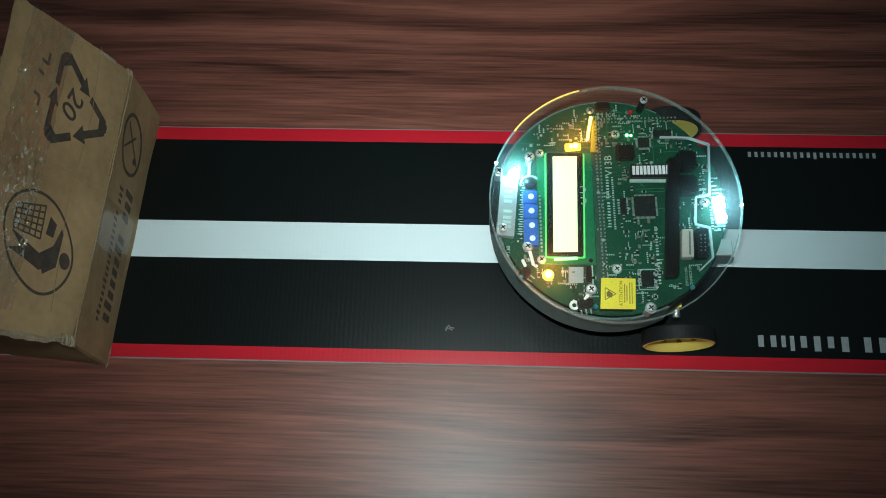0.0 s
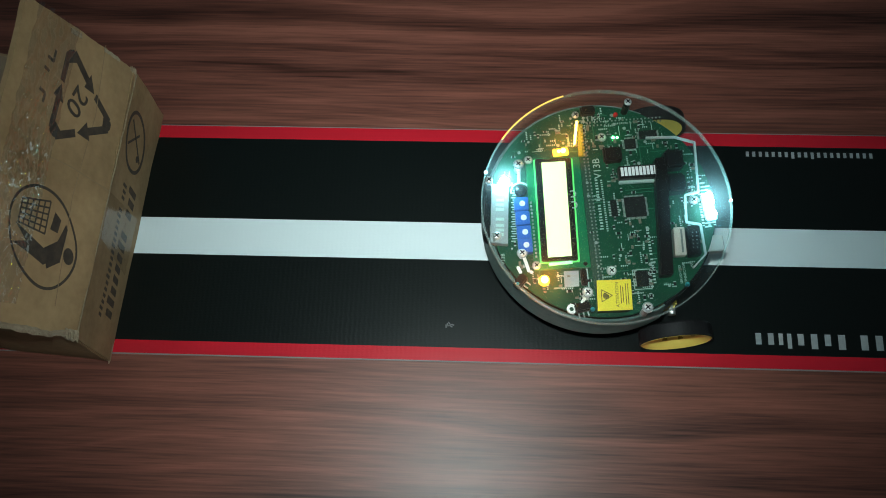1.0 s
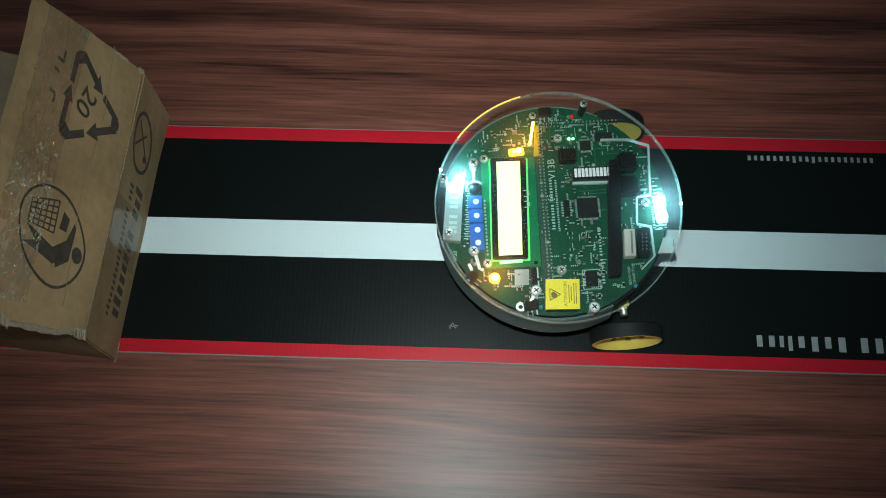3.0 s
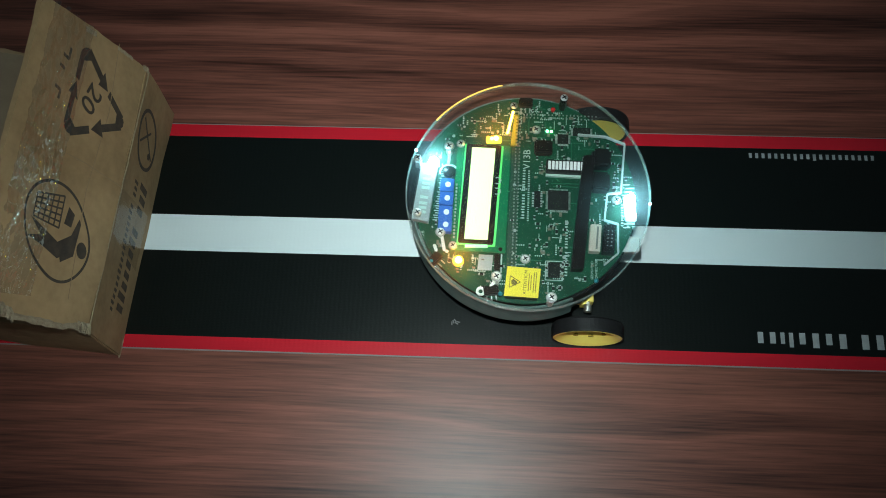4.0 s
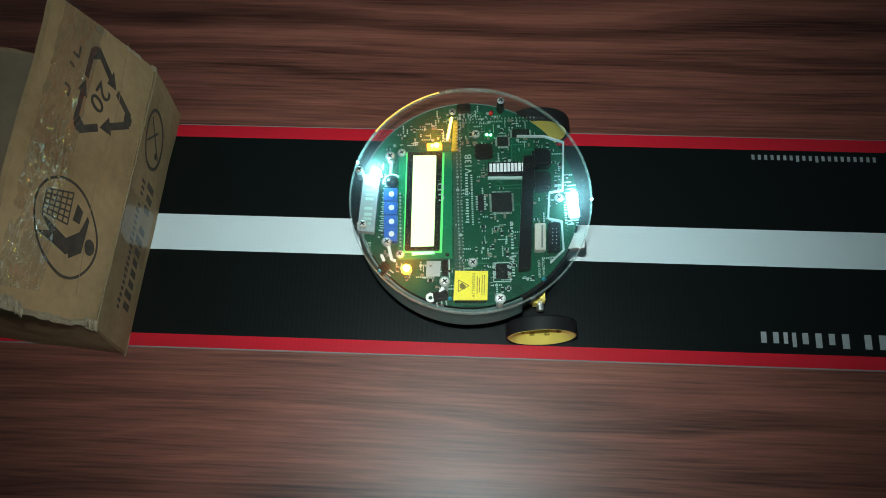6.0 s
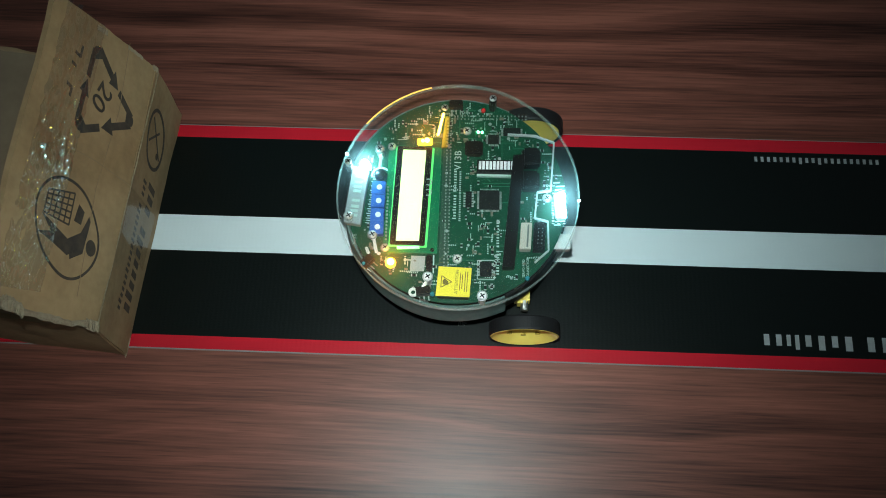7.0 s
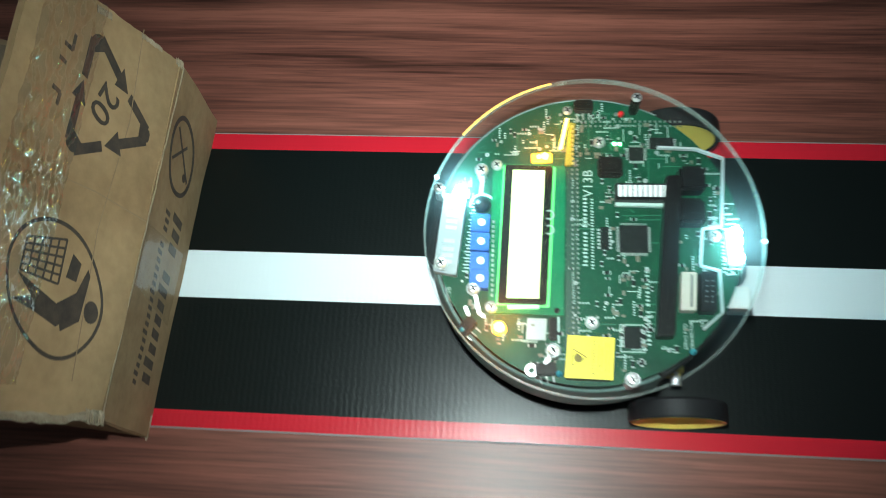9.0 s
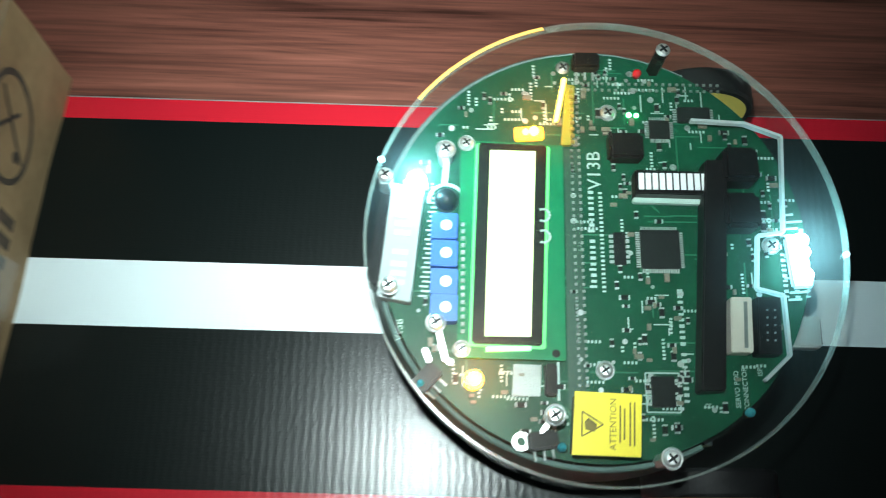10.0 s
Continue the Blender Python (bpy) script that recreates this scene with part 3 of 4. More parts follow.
torn_strip([A_LOW_NEAR + Vector((0.000, -0.001, 0.002)), A_LOW_NEAR + Vector((0.001, 0.012, 0.002))], 0.0022, 7)

# ---------- robot ----------
HUB = Vector((0.0124, 0.0036, 0.0))  # place of the robot's middle once it has stopped
robot = tagged(new("wheeled_robot"), "round wheeled robot with green circuit board and clear acrylic top", "robot")
robot.location = HUB
BOARD_MID = (0.0122, -0.0016)


def at(x, y):
    """From the plan of the board to the robot's own middle."""
    return (x - BOARD_MID[0]) * 1.026, (y - BOARD_MID[1]) * 1.012


def loc(pts):
    return [at(x, y) for x, y in pts]


PCB_Z = 0.0788
# chassis
part("base_plate", slab(disc(0, 0, 0.0700, 72), 0.0180, 0.0210, 0.0006), BLACK, robot, "black base plate")
part("bumper_ring", lathe([(0.0788, 0.048), (0.0809, 0.048), (0.0811, 0.0505), (0.0790, 0.0758), (0.0784, 0.0764), (0.0772, 0.0758)], 72, 62, 296), BUMPER, robot, "dark grey bumper ring")
part("rear_shroud", lathe([(0.0762, 0.047), (0.0780, 0.047), (0.0780, 0.0750), (0.0762, 0.0750)], 24, 297, 346), BLACK, robot, "black rear shroud")
usb = part("usb_port", slab(loc([(0.0740, -0.0366), (0.0895, -0.0368), (0.0897, -0.0256), (0.0742, -0.0254)]), 0.0695, 0.0761, 0.0006), STEEL, robot, "bright metal connector port")
part("opening", slab(loc([(0.0891, -0.0356), (0.0899, -0.0356), (0.0900, -0.0267), (0.0892, -0.0267)]), 0.0704, 0.0752), BLACK, usb)
part("battery_tray", slab(rect(-0.004, 0.0, 0.080, 0.092), 0.0212, 0.050, 0.003), BLACK, robot, "black battery tray")
for sy in (-1, 1):
    part("gear_motor", slab(rect(0.049, 0.047 * sy, 0.011, 0.028), 0.016, 0.030, 0.002), YELLOW, robot, "yellow gear motor")
    part("axle", moved(lathe([(0.0, -0.006), (0.0028, -0.006), (0.0028, 0.006), (0.0, 0.006)], 16), pose(0.0505, 0.060 * sy, 0.0255, 90)), STEEL, robot)
part("caster", moved(lathe([(0.0, 0.0), (0.005, 0.0012), (0.0085, 0.006), (0.009, 0.012), (0.006, 0.018), (0.0, 0.018)], 24), pose(-0.058, 0, 0.0002)), STEEL, robot, smooth=True)


def make_wheel(side):
    wheel = new("wheel")
    wheel.parent = robot
    # profile spun about z, then laid along y; outer face looks to +z before turning
    turn = pose(0, 0, 0, 90 if side < 0 else -90)
    part("tyre", moved(lathe([(0.0228, -0.0022), (0.0250, -0.0022), (0.0258, -0.0008), (0.0258, 0.0070), (0.0254, 0.0082), (0.0250, 0.0084), (0.0247, 0.0080), (0.0247, 0.0060), (0.0228, 0.0058)], 56), turn), RUBBER, wheel, "black rubber tyre", smooth=False)
    part("rim", moved(lathe([(0.0, -0.0012), (0.0226, -0.0020), (0.0240, -0.0020), (0.0247, 0.0078), (0.0238, 0.0084), (0.0226, 0.0078), (0.0105, -0.0002), (0.0062, -0.0008), (0.0050, 0.0008), (0.0, 0.0008)], 56, closed=False), turn), YELLOW, wheel, "yellow plastic rim")
    for k in range(8):
        a = math.radians(k * 45)
        # solid disc whose darker yellow carries the hole's shade
        part("rim_hole", moved(slab(disc(0.0148 * math.cos(a), 0.0148 * math.sin(a), 0.0019, 12), 0.0012, 0.0034), turn), HOLE, wheel)
    part("hub_screw", moved(lathe([(0.0, 0.0024), (0.0022, 0.0020), (0.0026, 0.0006), (0.0, 0.0006)], 16), turn), STEEL, wheel)
    return wheel


WHEELS, WHEEL_Y, WHEEL_X = [], {-1: -0.0778, 1: 0.0790}, {-1: 0.0505, 1: 0.0555}
for side in (-1, 1):
    w = make_wheel(side)
    w.location = (WHEEL_X[side], WHEEL_Y[side], 0.0258)
    WHEELS.append(w)

# circuit board
board = part("circuit_board", slab(disc(0, 0, 0.0765, 96), PCB_Z - 0.0016, PCB_Z), PCB, robot, "green circuit board")
for a in (20, 75, 140, 205, 250, 320):
    part("spacer", slab(disc(0.066 * math.cos(radians(a)), 0.066 * math.sin(radians(a)), 0.0028, 6), 0.0212, PCB_Z - 0.0018), TIN, robot, "metal spacer")

SILKS = bmesh.new()


def silk(pts):
    prism(SILKS, loc(pts), PCB_Z + 0.0001, PCB_Z + 0.0003)


def frame_silk(x0, y0, x1, y1, w=0.0005):
    for p in (rect((x0 + x1) / 2, y0, abs(x1 - x0), w), rect((x0 + x1) / 2, y1, abs(x1 - x0), w), rect(x0, (y0 + y1) / 2, w, abs(y1 - y0)), rect(x1, (y0 + y1) / 2, w, abs(y1 - y0))):
        silk(p)


def lettering(text, x, y, size, turn=90.0):
    bm = words(text, size, 0.0001)
    moved(bm, pose(*at(x, y), PCB_Z + 0.0003, 0, 0, turn))
    return part("lettering", bm, SILK, board, "white silkscreen lettering")


def chip(name, x, y, w, h, z, mat=CHIP, pins=0, parent=None, turn=0.0, label="", quad=True):
    body = part(name, slab(loc(rect(x, y, w, h, turn)), PCB_Z + 0.0002, PCB_Z + z, min(0.0016, z * 0.16)), mat, parent or board, label)
    if pins:
        bm = bmesh.new()
        for k in range(pins):
            f = (k + 0.5) / pins - 0.5
            for s in (-1, 1):
                prism(bm, loc(rect(x + s * (w / 2 + 0.0007), y + f * h * 0.94, 0.0014, h / pins * 0.5, turn)), PCB_Z + 0.0002, PCB_Z + 0.0007)
                if quad:
                    prism(bm, loc(rect(x + f * w * 0.94, y + s * (h / 2 + 0.0007), w / pins * 0.5, 0.0014, turn)), PCB_Z + 0.0002, PCB_Z + 0.0007)
        part("pins", bm, TIN, body)
    return body


# display
display = part("display", slab(loc([(-0.0361, -0.0428), (0.0002, -0.0436), (0.0014, 0.0350), (-0.0350, 0.0366)]), PCB_Z + 0.0022, PCB_Z + 0.0038, 0.0002), PCB_LIGHT, robot, "backlit character display on green board")
part("bezel", slab(loc([(-0.0313, -0.0385), (-0.0080, -0.0392), (-0.0048, 0.0332), (-0.0288, 0.0340)]), PCB_Z + 0.0038, PCB_Z + 0.0082, 0.0006), BLACK, display, "black metal bezel")
# glowing strip added to imitate the backlight's green spill on the board
part("spill_glow", slab(loc([(-0.0322, -0.0392), (-0.0066, -0.0399), (-0.0034, 0.0338), (-0.0297, 0.0346)]), PCB_Z + 0.0038, PCB_Z + 0.0056, 0.0004), GLOW_LEAK, display, "green glow added round the bezel for the backlight's spill")
part("screen", slab(loc([(-0.0271, -0.0364), (-0.0118, -0.0364), (-0.0090, 0.0305), (-0.0248, 0.0307)]), PCB_Z + 0.0080, PCB_Z + 0.0086), GLOW_LCD, display, "glowing yellow-green screen")
# glowing strip stands for backlight leaking onto the lower edge
part("backlight_spill", slab(loc(rect(-0.0190, -0.0400, 0.0150, 0.0015, 2)), PCB_Z + 0.0038, PCB_Z + 0.0060), GLOW_SLOT, display, "glowing strip for the backlight leaking at the edge")
# letters reflected in the display, drawn on it in white
bm = bmesh.new()
for y in (0.0066, -0.0012):
    for k in range(9):
        a = radians(-110 + k * 27.5)
        prism(bm, loc(rect(-0.0068 + 0.0022 * math.cos(a), y + 0.0022 * math.sin(a), 0.0008, 0.0009, math.degrees(a))), PCB_Z + 0.0083, PCB_Z + 0.0085)
part("drawn_reflections", bm, SILK, display, "reflections of letters drawn as pale marks")
bm = bmesh.new()
for k in range(16):
    prism(bm, loc(rect(-0.0342, 0.004 - k * 0.00254, 0.0012, 0.0012)), PCB_Z + 0.0038, PCB_Z + 0.0050)
part("header_pins", bm, TIN, display, "row of soldered header pins")
part("mounting_hole", slab(loc(disc(-0.0030, -0.0412, 0.0014, 14)), PCB_Z + 0.0037, PCB_Z + 0.0041), BLACK, display)

# blue trimmers in a row
for k, y in enumerate((0.0030, -0.0070, -0.0172, -0.0262)):
    pot = part("trimmer", slab(loc(rect(-0.0406, y, 0.0092, 0.0094, -2)), PCB_Z + 0.0002, PCB_Z + 0.0065, 0.0004), BLUE, robot, "blue trimmer potentiometer")
    part("screw", slab(loc(disc(-0.0400, y, 0.0019, 16)), PCB_Z + 0.0065, PCB_Z + 0.0071), WHITE, pot, "white adjusting screw")
part("sensor_dome", moved(lathe([(0.0, 0.006), (0.0030, 0.0052), (0.0042, 0.003), (0.0044, 0.0), (0.0, 0.0)], 24), pose(*at(-0.0400, 0.0140), PCB_Z + 0.0002)), BLACK, robot, "black round sensor", smooth=True)
bm = bmesh.new()
for k in range(12):
    a = radians(k * 180 / 11)
    prism(bm, loc(rect(-0.0400 + 0.0062 * math.cos(a), 0.0140 + 0.0062 * math.sin(a), 0.0011, 0.0018, math.degrees(a))), PCB_Z + 0.0002, PCB_Z + 0.0010)
part("sensor_frame", bm, SILK, board, "white outline round the sensor")

part("front_sensor", slab(loc([(-0.0672, -0.0150), (-0.0634, -0.0190), (-0.0592, 0.0190), (-0.0622, 0.0230)]), PCB_Z - 0.012, PCB_Z + 0.0030, 0.0008), BLACK, robot, "black front ranging sensor")
# name strip in front, lettered in plain bars
strip = part("name_strip", slab(loc([(-0.0632, -0.0225), (-0.0518, -0.0245), (-0.0478, 0.0165), (-0.0590, 0.0190)]), PCB_Z + 0.0002, PCB_Z + 0.0060, 0.0004), PLATE_LABEL, robot, "pale grey name strip")
bm = letter_bars([.0034, .0012, .0036, .0034, -.0018, .0036, .0012, .0036, .0036], 0.0056, 0.0009, 0.0020, 0, 0.0003)
part("lettering", moved(bm, pose(*at(-0.0540, -0.0195), PCB_Z + 0.0060, 0, 0, 85)), SILK, strip, "white bars of lettering")
bm = bmesh.new()
for k in range(22):
    f = k / 21
    prism(bm, loc(rect(-0.0478 + 0.0035 * f + 0.0008 * (k % 2), -0.0210 + 0.036 * f, 0.0030, 0.0006, -3)), PCB_Z + 0.0002, PCB_Z + 0.0007)
part("trace_marks", bm, SILK, board, "white silkscreen ticks")

# lamps on the board
def led(name, x, y, mat, r, h, label, z=0.0):
    lamp = part(name, moved(lathe([(0.0, h), (r * 0.6, h * 0.92), (r * 0.95, h * 0.6), (r, 0.0), (0.0, 0.0)], 20), pose(*at(x, y), PCB_Z + 0.0003 + z)), mat, robot, label, smooth=True)
    return lamp


def bead(x, y, z, r, mat):
    bm = bmesh.new()
    bmesh.ops.create_icosphere(bm, subdivisions=2, radius=r, matrix=Matrix.Translation((*at(x, y), PCB_Z + z)))
    return part("led_core", bm, mat, robot, "white-hot lamp core", smooth=True)


part("lamp_socket", slab(loc(rect(-0.0508, 0.0190, 0.0080, 0.0085, 10)), PCB_Z + 0.0002, PCB_Z + 0.0060, 0.0020), WHITE, robot, "white lamp socket")
bead(-0.0505, 0.0188, 0.0090, 0.0033, GLOW_WHITE)
part("led", slab(loc(rect(0.0826, -0.0072, 0.0078, 0.0190, 4)), PCB_Z + 0.0002, PCB_Z + 0.0020, 0.0009), HALO_WHITE, robot, "glowing cool white lamp with its halo")
for y in (-0.0125, -0.0082, -0.0040, 0.0002):
    bead(0.0832 + 0.0006 * math.sin(900 * y), y, 0.0030, 0.0029, GLOW_REAR)
bm = bmesh.new()
for k in range(13):
    prism(bm, loc(rect(0.0805 + 0.0012 * (k % 3), -0.0205 + 0.0026 * k, 0.0046 + 0.0012 * (k % 2), 0.0008, 4)), PCB_Z + 0.0002, PCB_Z + 0.0005)
part("trace_marks", bm, SILK, board, "white silkscreen ticks")
part("led", slab(loc(rect(-0.0104, 0.0402, 0.0104, 0.0050, 3)), PCB_Z + 0.0003, PCB_Z + 0.0030, 0.0005), HALO_AMBER, robot, "glowing amber lamp with its halo")
bead(-0.0088, 0.0404, 0.0040, 0.0019, GLOW_AMBER)
bead(-0.0118, 0.0402, 0.0036, 0.0013, GLOW_AMBER)
part("led", slab(loc(disc(-0.0305, -0.0502, 0.0036, 24)), PCB_Z + 0.0003, PCB_Z + 0.0034, 0.0010), HALO_AMBER, robot, "glowing amber lamp with its halo")
bead(-0.0303, -0.0500, 0.0040, 0.0026, GLOW_AMBER)
led("led", 0.0265, 0.0490, GLOW_GREEN, 0.0009, 0.0009, "small glowing green lamp")
led("led", 0.0292, 0.0488, GLOW_GREEN, 0.0008, 0.0009, "small glowing green lamp")

led("red_lamp", 0.0300, 0.0655, material("red_lens", (0.45, 0.01, 0.015), 0.2), 0.0017, 0.0034, "small unlit red lamp")
# ranging sensor leads and screws
def screw(x, y, z, r=0.0032, ringed=False):
    s = part("screw", moved(lathe([(0.0, 0.0014), (r * 0.7, 0.0012), (r, 0.0004), (r, 0.0), (0.0, 0.0)], 20), pose(*at(x, y), z)), STEEL, robot, "steel cross-head screw", smooth=False)
    bm = prism(bmesh.new(), loc(rect(x, y, r * 1.3, r * 0.28, 35)), z + 0.0010, z + 0.00155)
    prism(bm, loc(rect(x, y, r * 0.28, r * 1.3, 35)), z + 0.0010, z + 0.00158)
    part("slot", bm, CHIP, s)
    if ringed:
        part("washer", moved(lathe([(r * 1.02, 0), (r * 1.28, 0), (r * 1.28, 0.0004), (r * 1.02, 0.0004)], 24), pose(*at(x, y), z - 0.0002)), TIN, s)
    return s


for x, y, ringed in ((0.0138, -0.0461, 1), (0.0187, 0.0498, 1), (0.0028, 0.0681, 0), (0.0739, -0.0009, 1)):
    screw(x, y, PCB_Z + 0.0003, 0.0026, ringed)
for x, y in ((-0.0330, 0.0352), (-0.0345, -0.0400)):
    screw(x, y, PCB_Z + 0.0040, 0.0024, True)

for x, y, z in ((-0.0432, -0.0314, 0.0848), (-0.0050, -0.0626, 0.0910), (0.0304, -0.0761, 0.0944), (-0.0405, 0.0294, 0.0905), (-0.0590, -0.0200, 0.0900)):
    part("standoff", slab(loc(disc(x, y, 0.0024, 6)), PCB_Z + 0.0002, z), STEEL, robot, "bright metal standoff")
    screw(x, y, z + 0.0001, 0.0028, True)

# bare bent leads
for a, b in (((-0.0425, -0.0325), (-0.0398, -0.0445)), ((-0.0395, -0.0440), (-0.0372, -0.0452)), ((-0.0400, 0.0285), (-0.0408, 0.0185)), ((-0.0470, -0.0400), (-0.0450, -0.0450)), ((-0.0060, -0.0640), (-0.0100, -0.0700))):
    part("lead", slab(loc(stroke(a, b, 0.0021)), PCB_Z + 0.0042, PCB_Z + 0.0056, 0.0005), STEEL, robot, "bare metal lead")

part("washer", moved(lathe([(0.0015, 0), (0.0032, 0), (0.0032, 0.0012), (0.0015, 0.0012)], 24), pose(*at(-0.0148, -0.0702), PCB_Z + 0.0003)), STEEL, robot, "bright metal washer")

# clear strip glows in place of the amber lamp's light; pin header strips
part("amber_lit_strip", slab(loc([(-0.0022, 0.0425), (-0.0004, 0.0430), (0.0030, 0.0600), (0.0014, 0.0604)]), PCB_Z + 0.0060, PCB_Z + 0.0080, 0.0004), GLOW_STRIP, robot, "clear strip with the lamp's amber light as its own glow")
part("yellow_header", slab(loc([(0.0012, 0.0360), (0.0050, 0.0360), (0.0068, 0.0600), (0.0034, 0.0605)]), PCB_Z + 0.0002, PCB_Z + 0.0022, 0.0003), material("amber_header", (0.26, 0.22, 0.02), 0.5), robot, "yellow header strip")
bm = bmesh.new()
for k in range(46):
    for dx in (0, 0.0026):
        prism(bm, loc(rect(0.0050 + dx, 0.0570 - k * 0.00252, 0.0009, 0.0009)), PCB_Z + 0.0002, PCB_Z + 0.0010)
for k in range(21):
    for dy in (0, 0.0026):
        prism(bm, loc(rect(0.0095 + k * 0.00252, 0.0590 + dy, 0.0009, 0.0009)), PCB_Z + 0.0002, PCB_Z + 0.0010)
part("solder_points", bm, SOLDER, board, "rows of solder points")
# pins near the amber lamp carry its light as a gold colour
bm = bmesh.new()
for k in range(9):
    prism(bm, loc(rect(0.0052, 0.0575 - k * 0.0026, 0.0012, 0.0012)), PCB_Z + 0.0024, PCB_Z + 0.0034)
part("pins", bm, PIN_AMBER, board, "pins coloured gold for the amber light")
part("header_socket", slab(loc([(0.0012, -0.0590), (0.0072, -0.0590), (0.0082, 0.0350), (0.0024, 0.0352)]), PCB_Z + 0.00005, PCB_Z + 0.0003), material("dark_header_field", (0.006, 0.045, 0.024), 0.5), board)

# main chips and connectors
chip("processor", 0.0347, -0.0031, 0.0138, 0.0142, 0.0016, pins=16, label="square black processor chip")
chip("small_chip", 0.0372, 0.0431, 0.0075, 0.0072, 0.0014, pins=8)
chip("infrared_receiver", 0.0237, 0.0344, 0.0122, 0.0100, 0.0070, BLACK, label="black infrared receiver block")
chip("network_chip", 0.0206, -0.0030, 0.0042, 0.0120, 0.0014, pins=6, quad=False)
chip("driver_chip", 0.0327, -0.0533, 0.0078, 0.0105, 0.0018, pins=5, quad=False)
frame_silk(0.0272, -0.0600, 0.0385, -0.0468)
chip("relay", 0.0500, 0.0490, 0.0120, 0.0062, 0.0018, CHIP, label="black oblong component", pins=6, quad=False)
bar = part("bar_display", slab(loc(rect(0.0390, 0.0200, 0.0262, 0.0090, -1)), PCB_Z + 0.0002, PCB_Z + 0.0072, 0.0004), BLACK, robot, "ten-segment bar display")
for k in range(10):
    part("segment", slab(loc(rect(0.0280 + k * 0.00245, 0.0202, 0.0018, 0.0062, -1)), PCB_Z + 0.0072, PCB_Z + 0.0075), WHITE, bar)
part("bar_base", slab(loc(rect(0.0390, 0.0146, 0.0262, 0.0018, -1)), PCB_Z + 0.0002, PCB_Z + 0.0030, 0.0003), SILK, bar)
sock = part("long_socket", slab(loc([(0.0433, -0.0539), (0.0514, -0.0536), (0.0585, 0.0285), (0.0506, 0.0283)]), PCB_Z + 0.0002, PCB_Z + 0.0085, 0.0005), BLACK, robot, "long black pin socket")
for x, y in ((0.0628, 0.0265), (0.0620, 0.0093)):
    chip("inductor", x, y, 0.0125, 0.0130, 0.0105, BLACK, parent=robot, label="black shielded inductor")
wc = part("white_connector", slab(loc([(0.0548, -0.0405), (0.0622, -0.0405), (0.0632, -0.0214), (0.0560, -0.0214)]), PCB_Z + 0.0002, PCB_Z + 0.0068, 0.0004), CREAM, robot, "cream plug connector")
part("slot", slab(loc([(0.0592, -0.0390), (0.0604, -0.0390), (0.0614, -0.0230), (0.0602, -0.0230)]), PCB_Z + 0.0066, PCB_Z + 0.0070), GREY, wc)
bc = part("black_connector", slab(loc([(0.0636, -0.0412), (0.0714, -0.0412), (0.0724, -0.0214), (0.0646, -0.0214)]), PCB_Z + 0.0002, PCB_Z + 0.0078, 0.0004), BLACK, robot, "black box header")
bm = bmesh.new()
for k in range(5):
    for dx in (-0.0013, 0.0013):
        prism(bm, loc(rect(0.0680 + dx + 0.0002 * k, -0.0365 + 0.0026 * k, 0.0006, 0.0006)), PCB_Z + 0.0078, PCB_Z + 0.0081)
part("pins", bm, TIN, bc)
part("heat_pad", slab(loc([(-0.0176, -0.0552), (-0.0082, -0.0552), (-0.0076, -0.0446), (-0.0170, -0.0444)]), PCB_Z + 0.0002, PCB_Z + 0.0008), TIN, board, "tinned heat pad")
chip("regulator", -0.0048, -0.0500, 0.0040, 0.0108, 0.0042, BLACK)
part("pad_outline", slab(loc(rect(-0.0020, -0.0500, 0.0009, 0.0130)), PCB_Z + 0.0002, PCB_Z + 0.0004), SILK, board)

# inner clear panel, seen by its bright sawn edge
EDGE = [(0.0457, 0.0281), (0.0468, 0.0438), (0.0657, 0.0429), (0.0785, 0.0379), (0.0758, 0.0017), (0.0668, 0.0004), (0.0649, -0.0186), (0.0737, -0.0209), (0.0738, -0.0415), (0.0647, -0.0500)]
bm = bmesh.new()
for (x0, y0), (x1, y1) in zip(EDGE[1:], EDGE[2:]):
    prism(bm, loc(stroke((x0, y0), (x1, y1), 0.0010)), PCB_Z + 0.0060, PCB_Z + 0.0085)
part("panel_edge", bm, INNER_EDGE, robot, "bright sawn edge of an inner clear panel")

# silkscreen near the rear lamp: lines of small lettering as bars
for dx, n in ((0.0, 9), (0.0042, 12), (0.0082, 14)):
    bm = letter_bars([0.0011 + 0.0004 * ((k * 5) % 3) for k in range(n)], 0.0016, 0.0004, 0.0005, 0, 0.0002)
    part("lettering", moved(bm, pose(*at(0.0785 + dx * 0.9, -0.0200), PCB_Z + 0.0002, 0, 0, 90)), SILK, board)
# long vertical lettering beside the display as bars
bm = letter_bars([0.0014 + 0.0003 * ((k * 7) % 3) if k != 9 else -0.0012 for k in range(18)], 0.0019, 0.0004, 0.0007, 0, 0.0002, (0, 3, 10))
part("lettering", moved(bm, pose(*at(0.0122, -0.0175), PCB_Z + 0.0003, 0, 0, 90)), SILK, board)
bm = letter_bars([0.0010 + 0.0003 * ((k * 5) % 3) for k in range(24)], 0.0013, 0.0003, 0.0005, 0, 0.0002)
part("lettering", moved(bm, pose(*at(0.0153, -0.0190), PCB_Z + 0.0003, 0, 0, 90)), SILK, board)
lettering("V13B", 0.0130, 0.0268, 0.0070)
lettering("V13B", -0.0555, -0.0330, 0.0036)
lettering("ISP", 0.0660, -0.0460, 0.0024)
lettering("J1", 0.0478, -0.0575, 0.0028)
lettering("SERVO POD", 0.0578, -0.0520, 0.0024)
lettering("CONNECTOR", 0.0606, -0.0520, 0.0024)
bm = letter_bars([0.0015 + 0.0003 * ((k * 5) % 3) if k not in (4, 9) else -0.0012 for k in range(20)], 0.0018, 0.0003, 0.0007, 0, 0.0002)
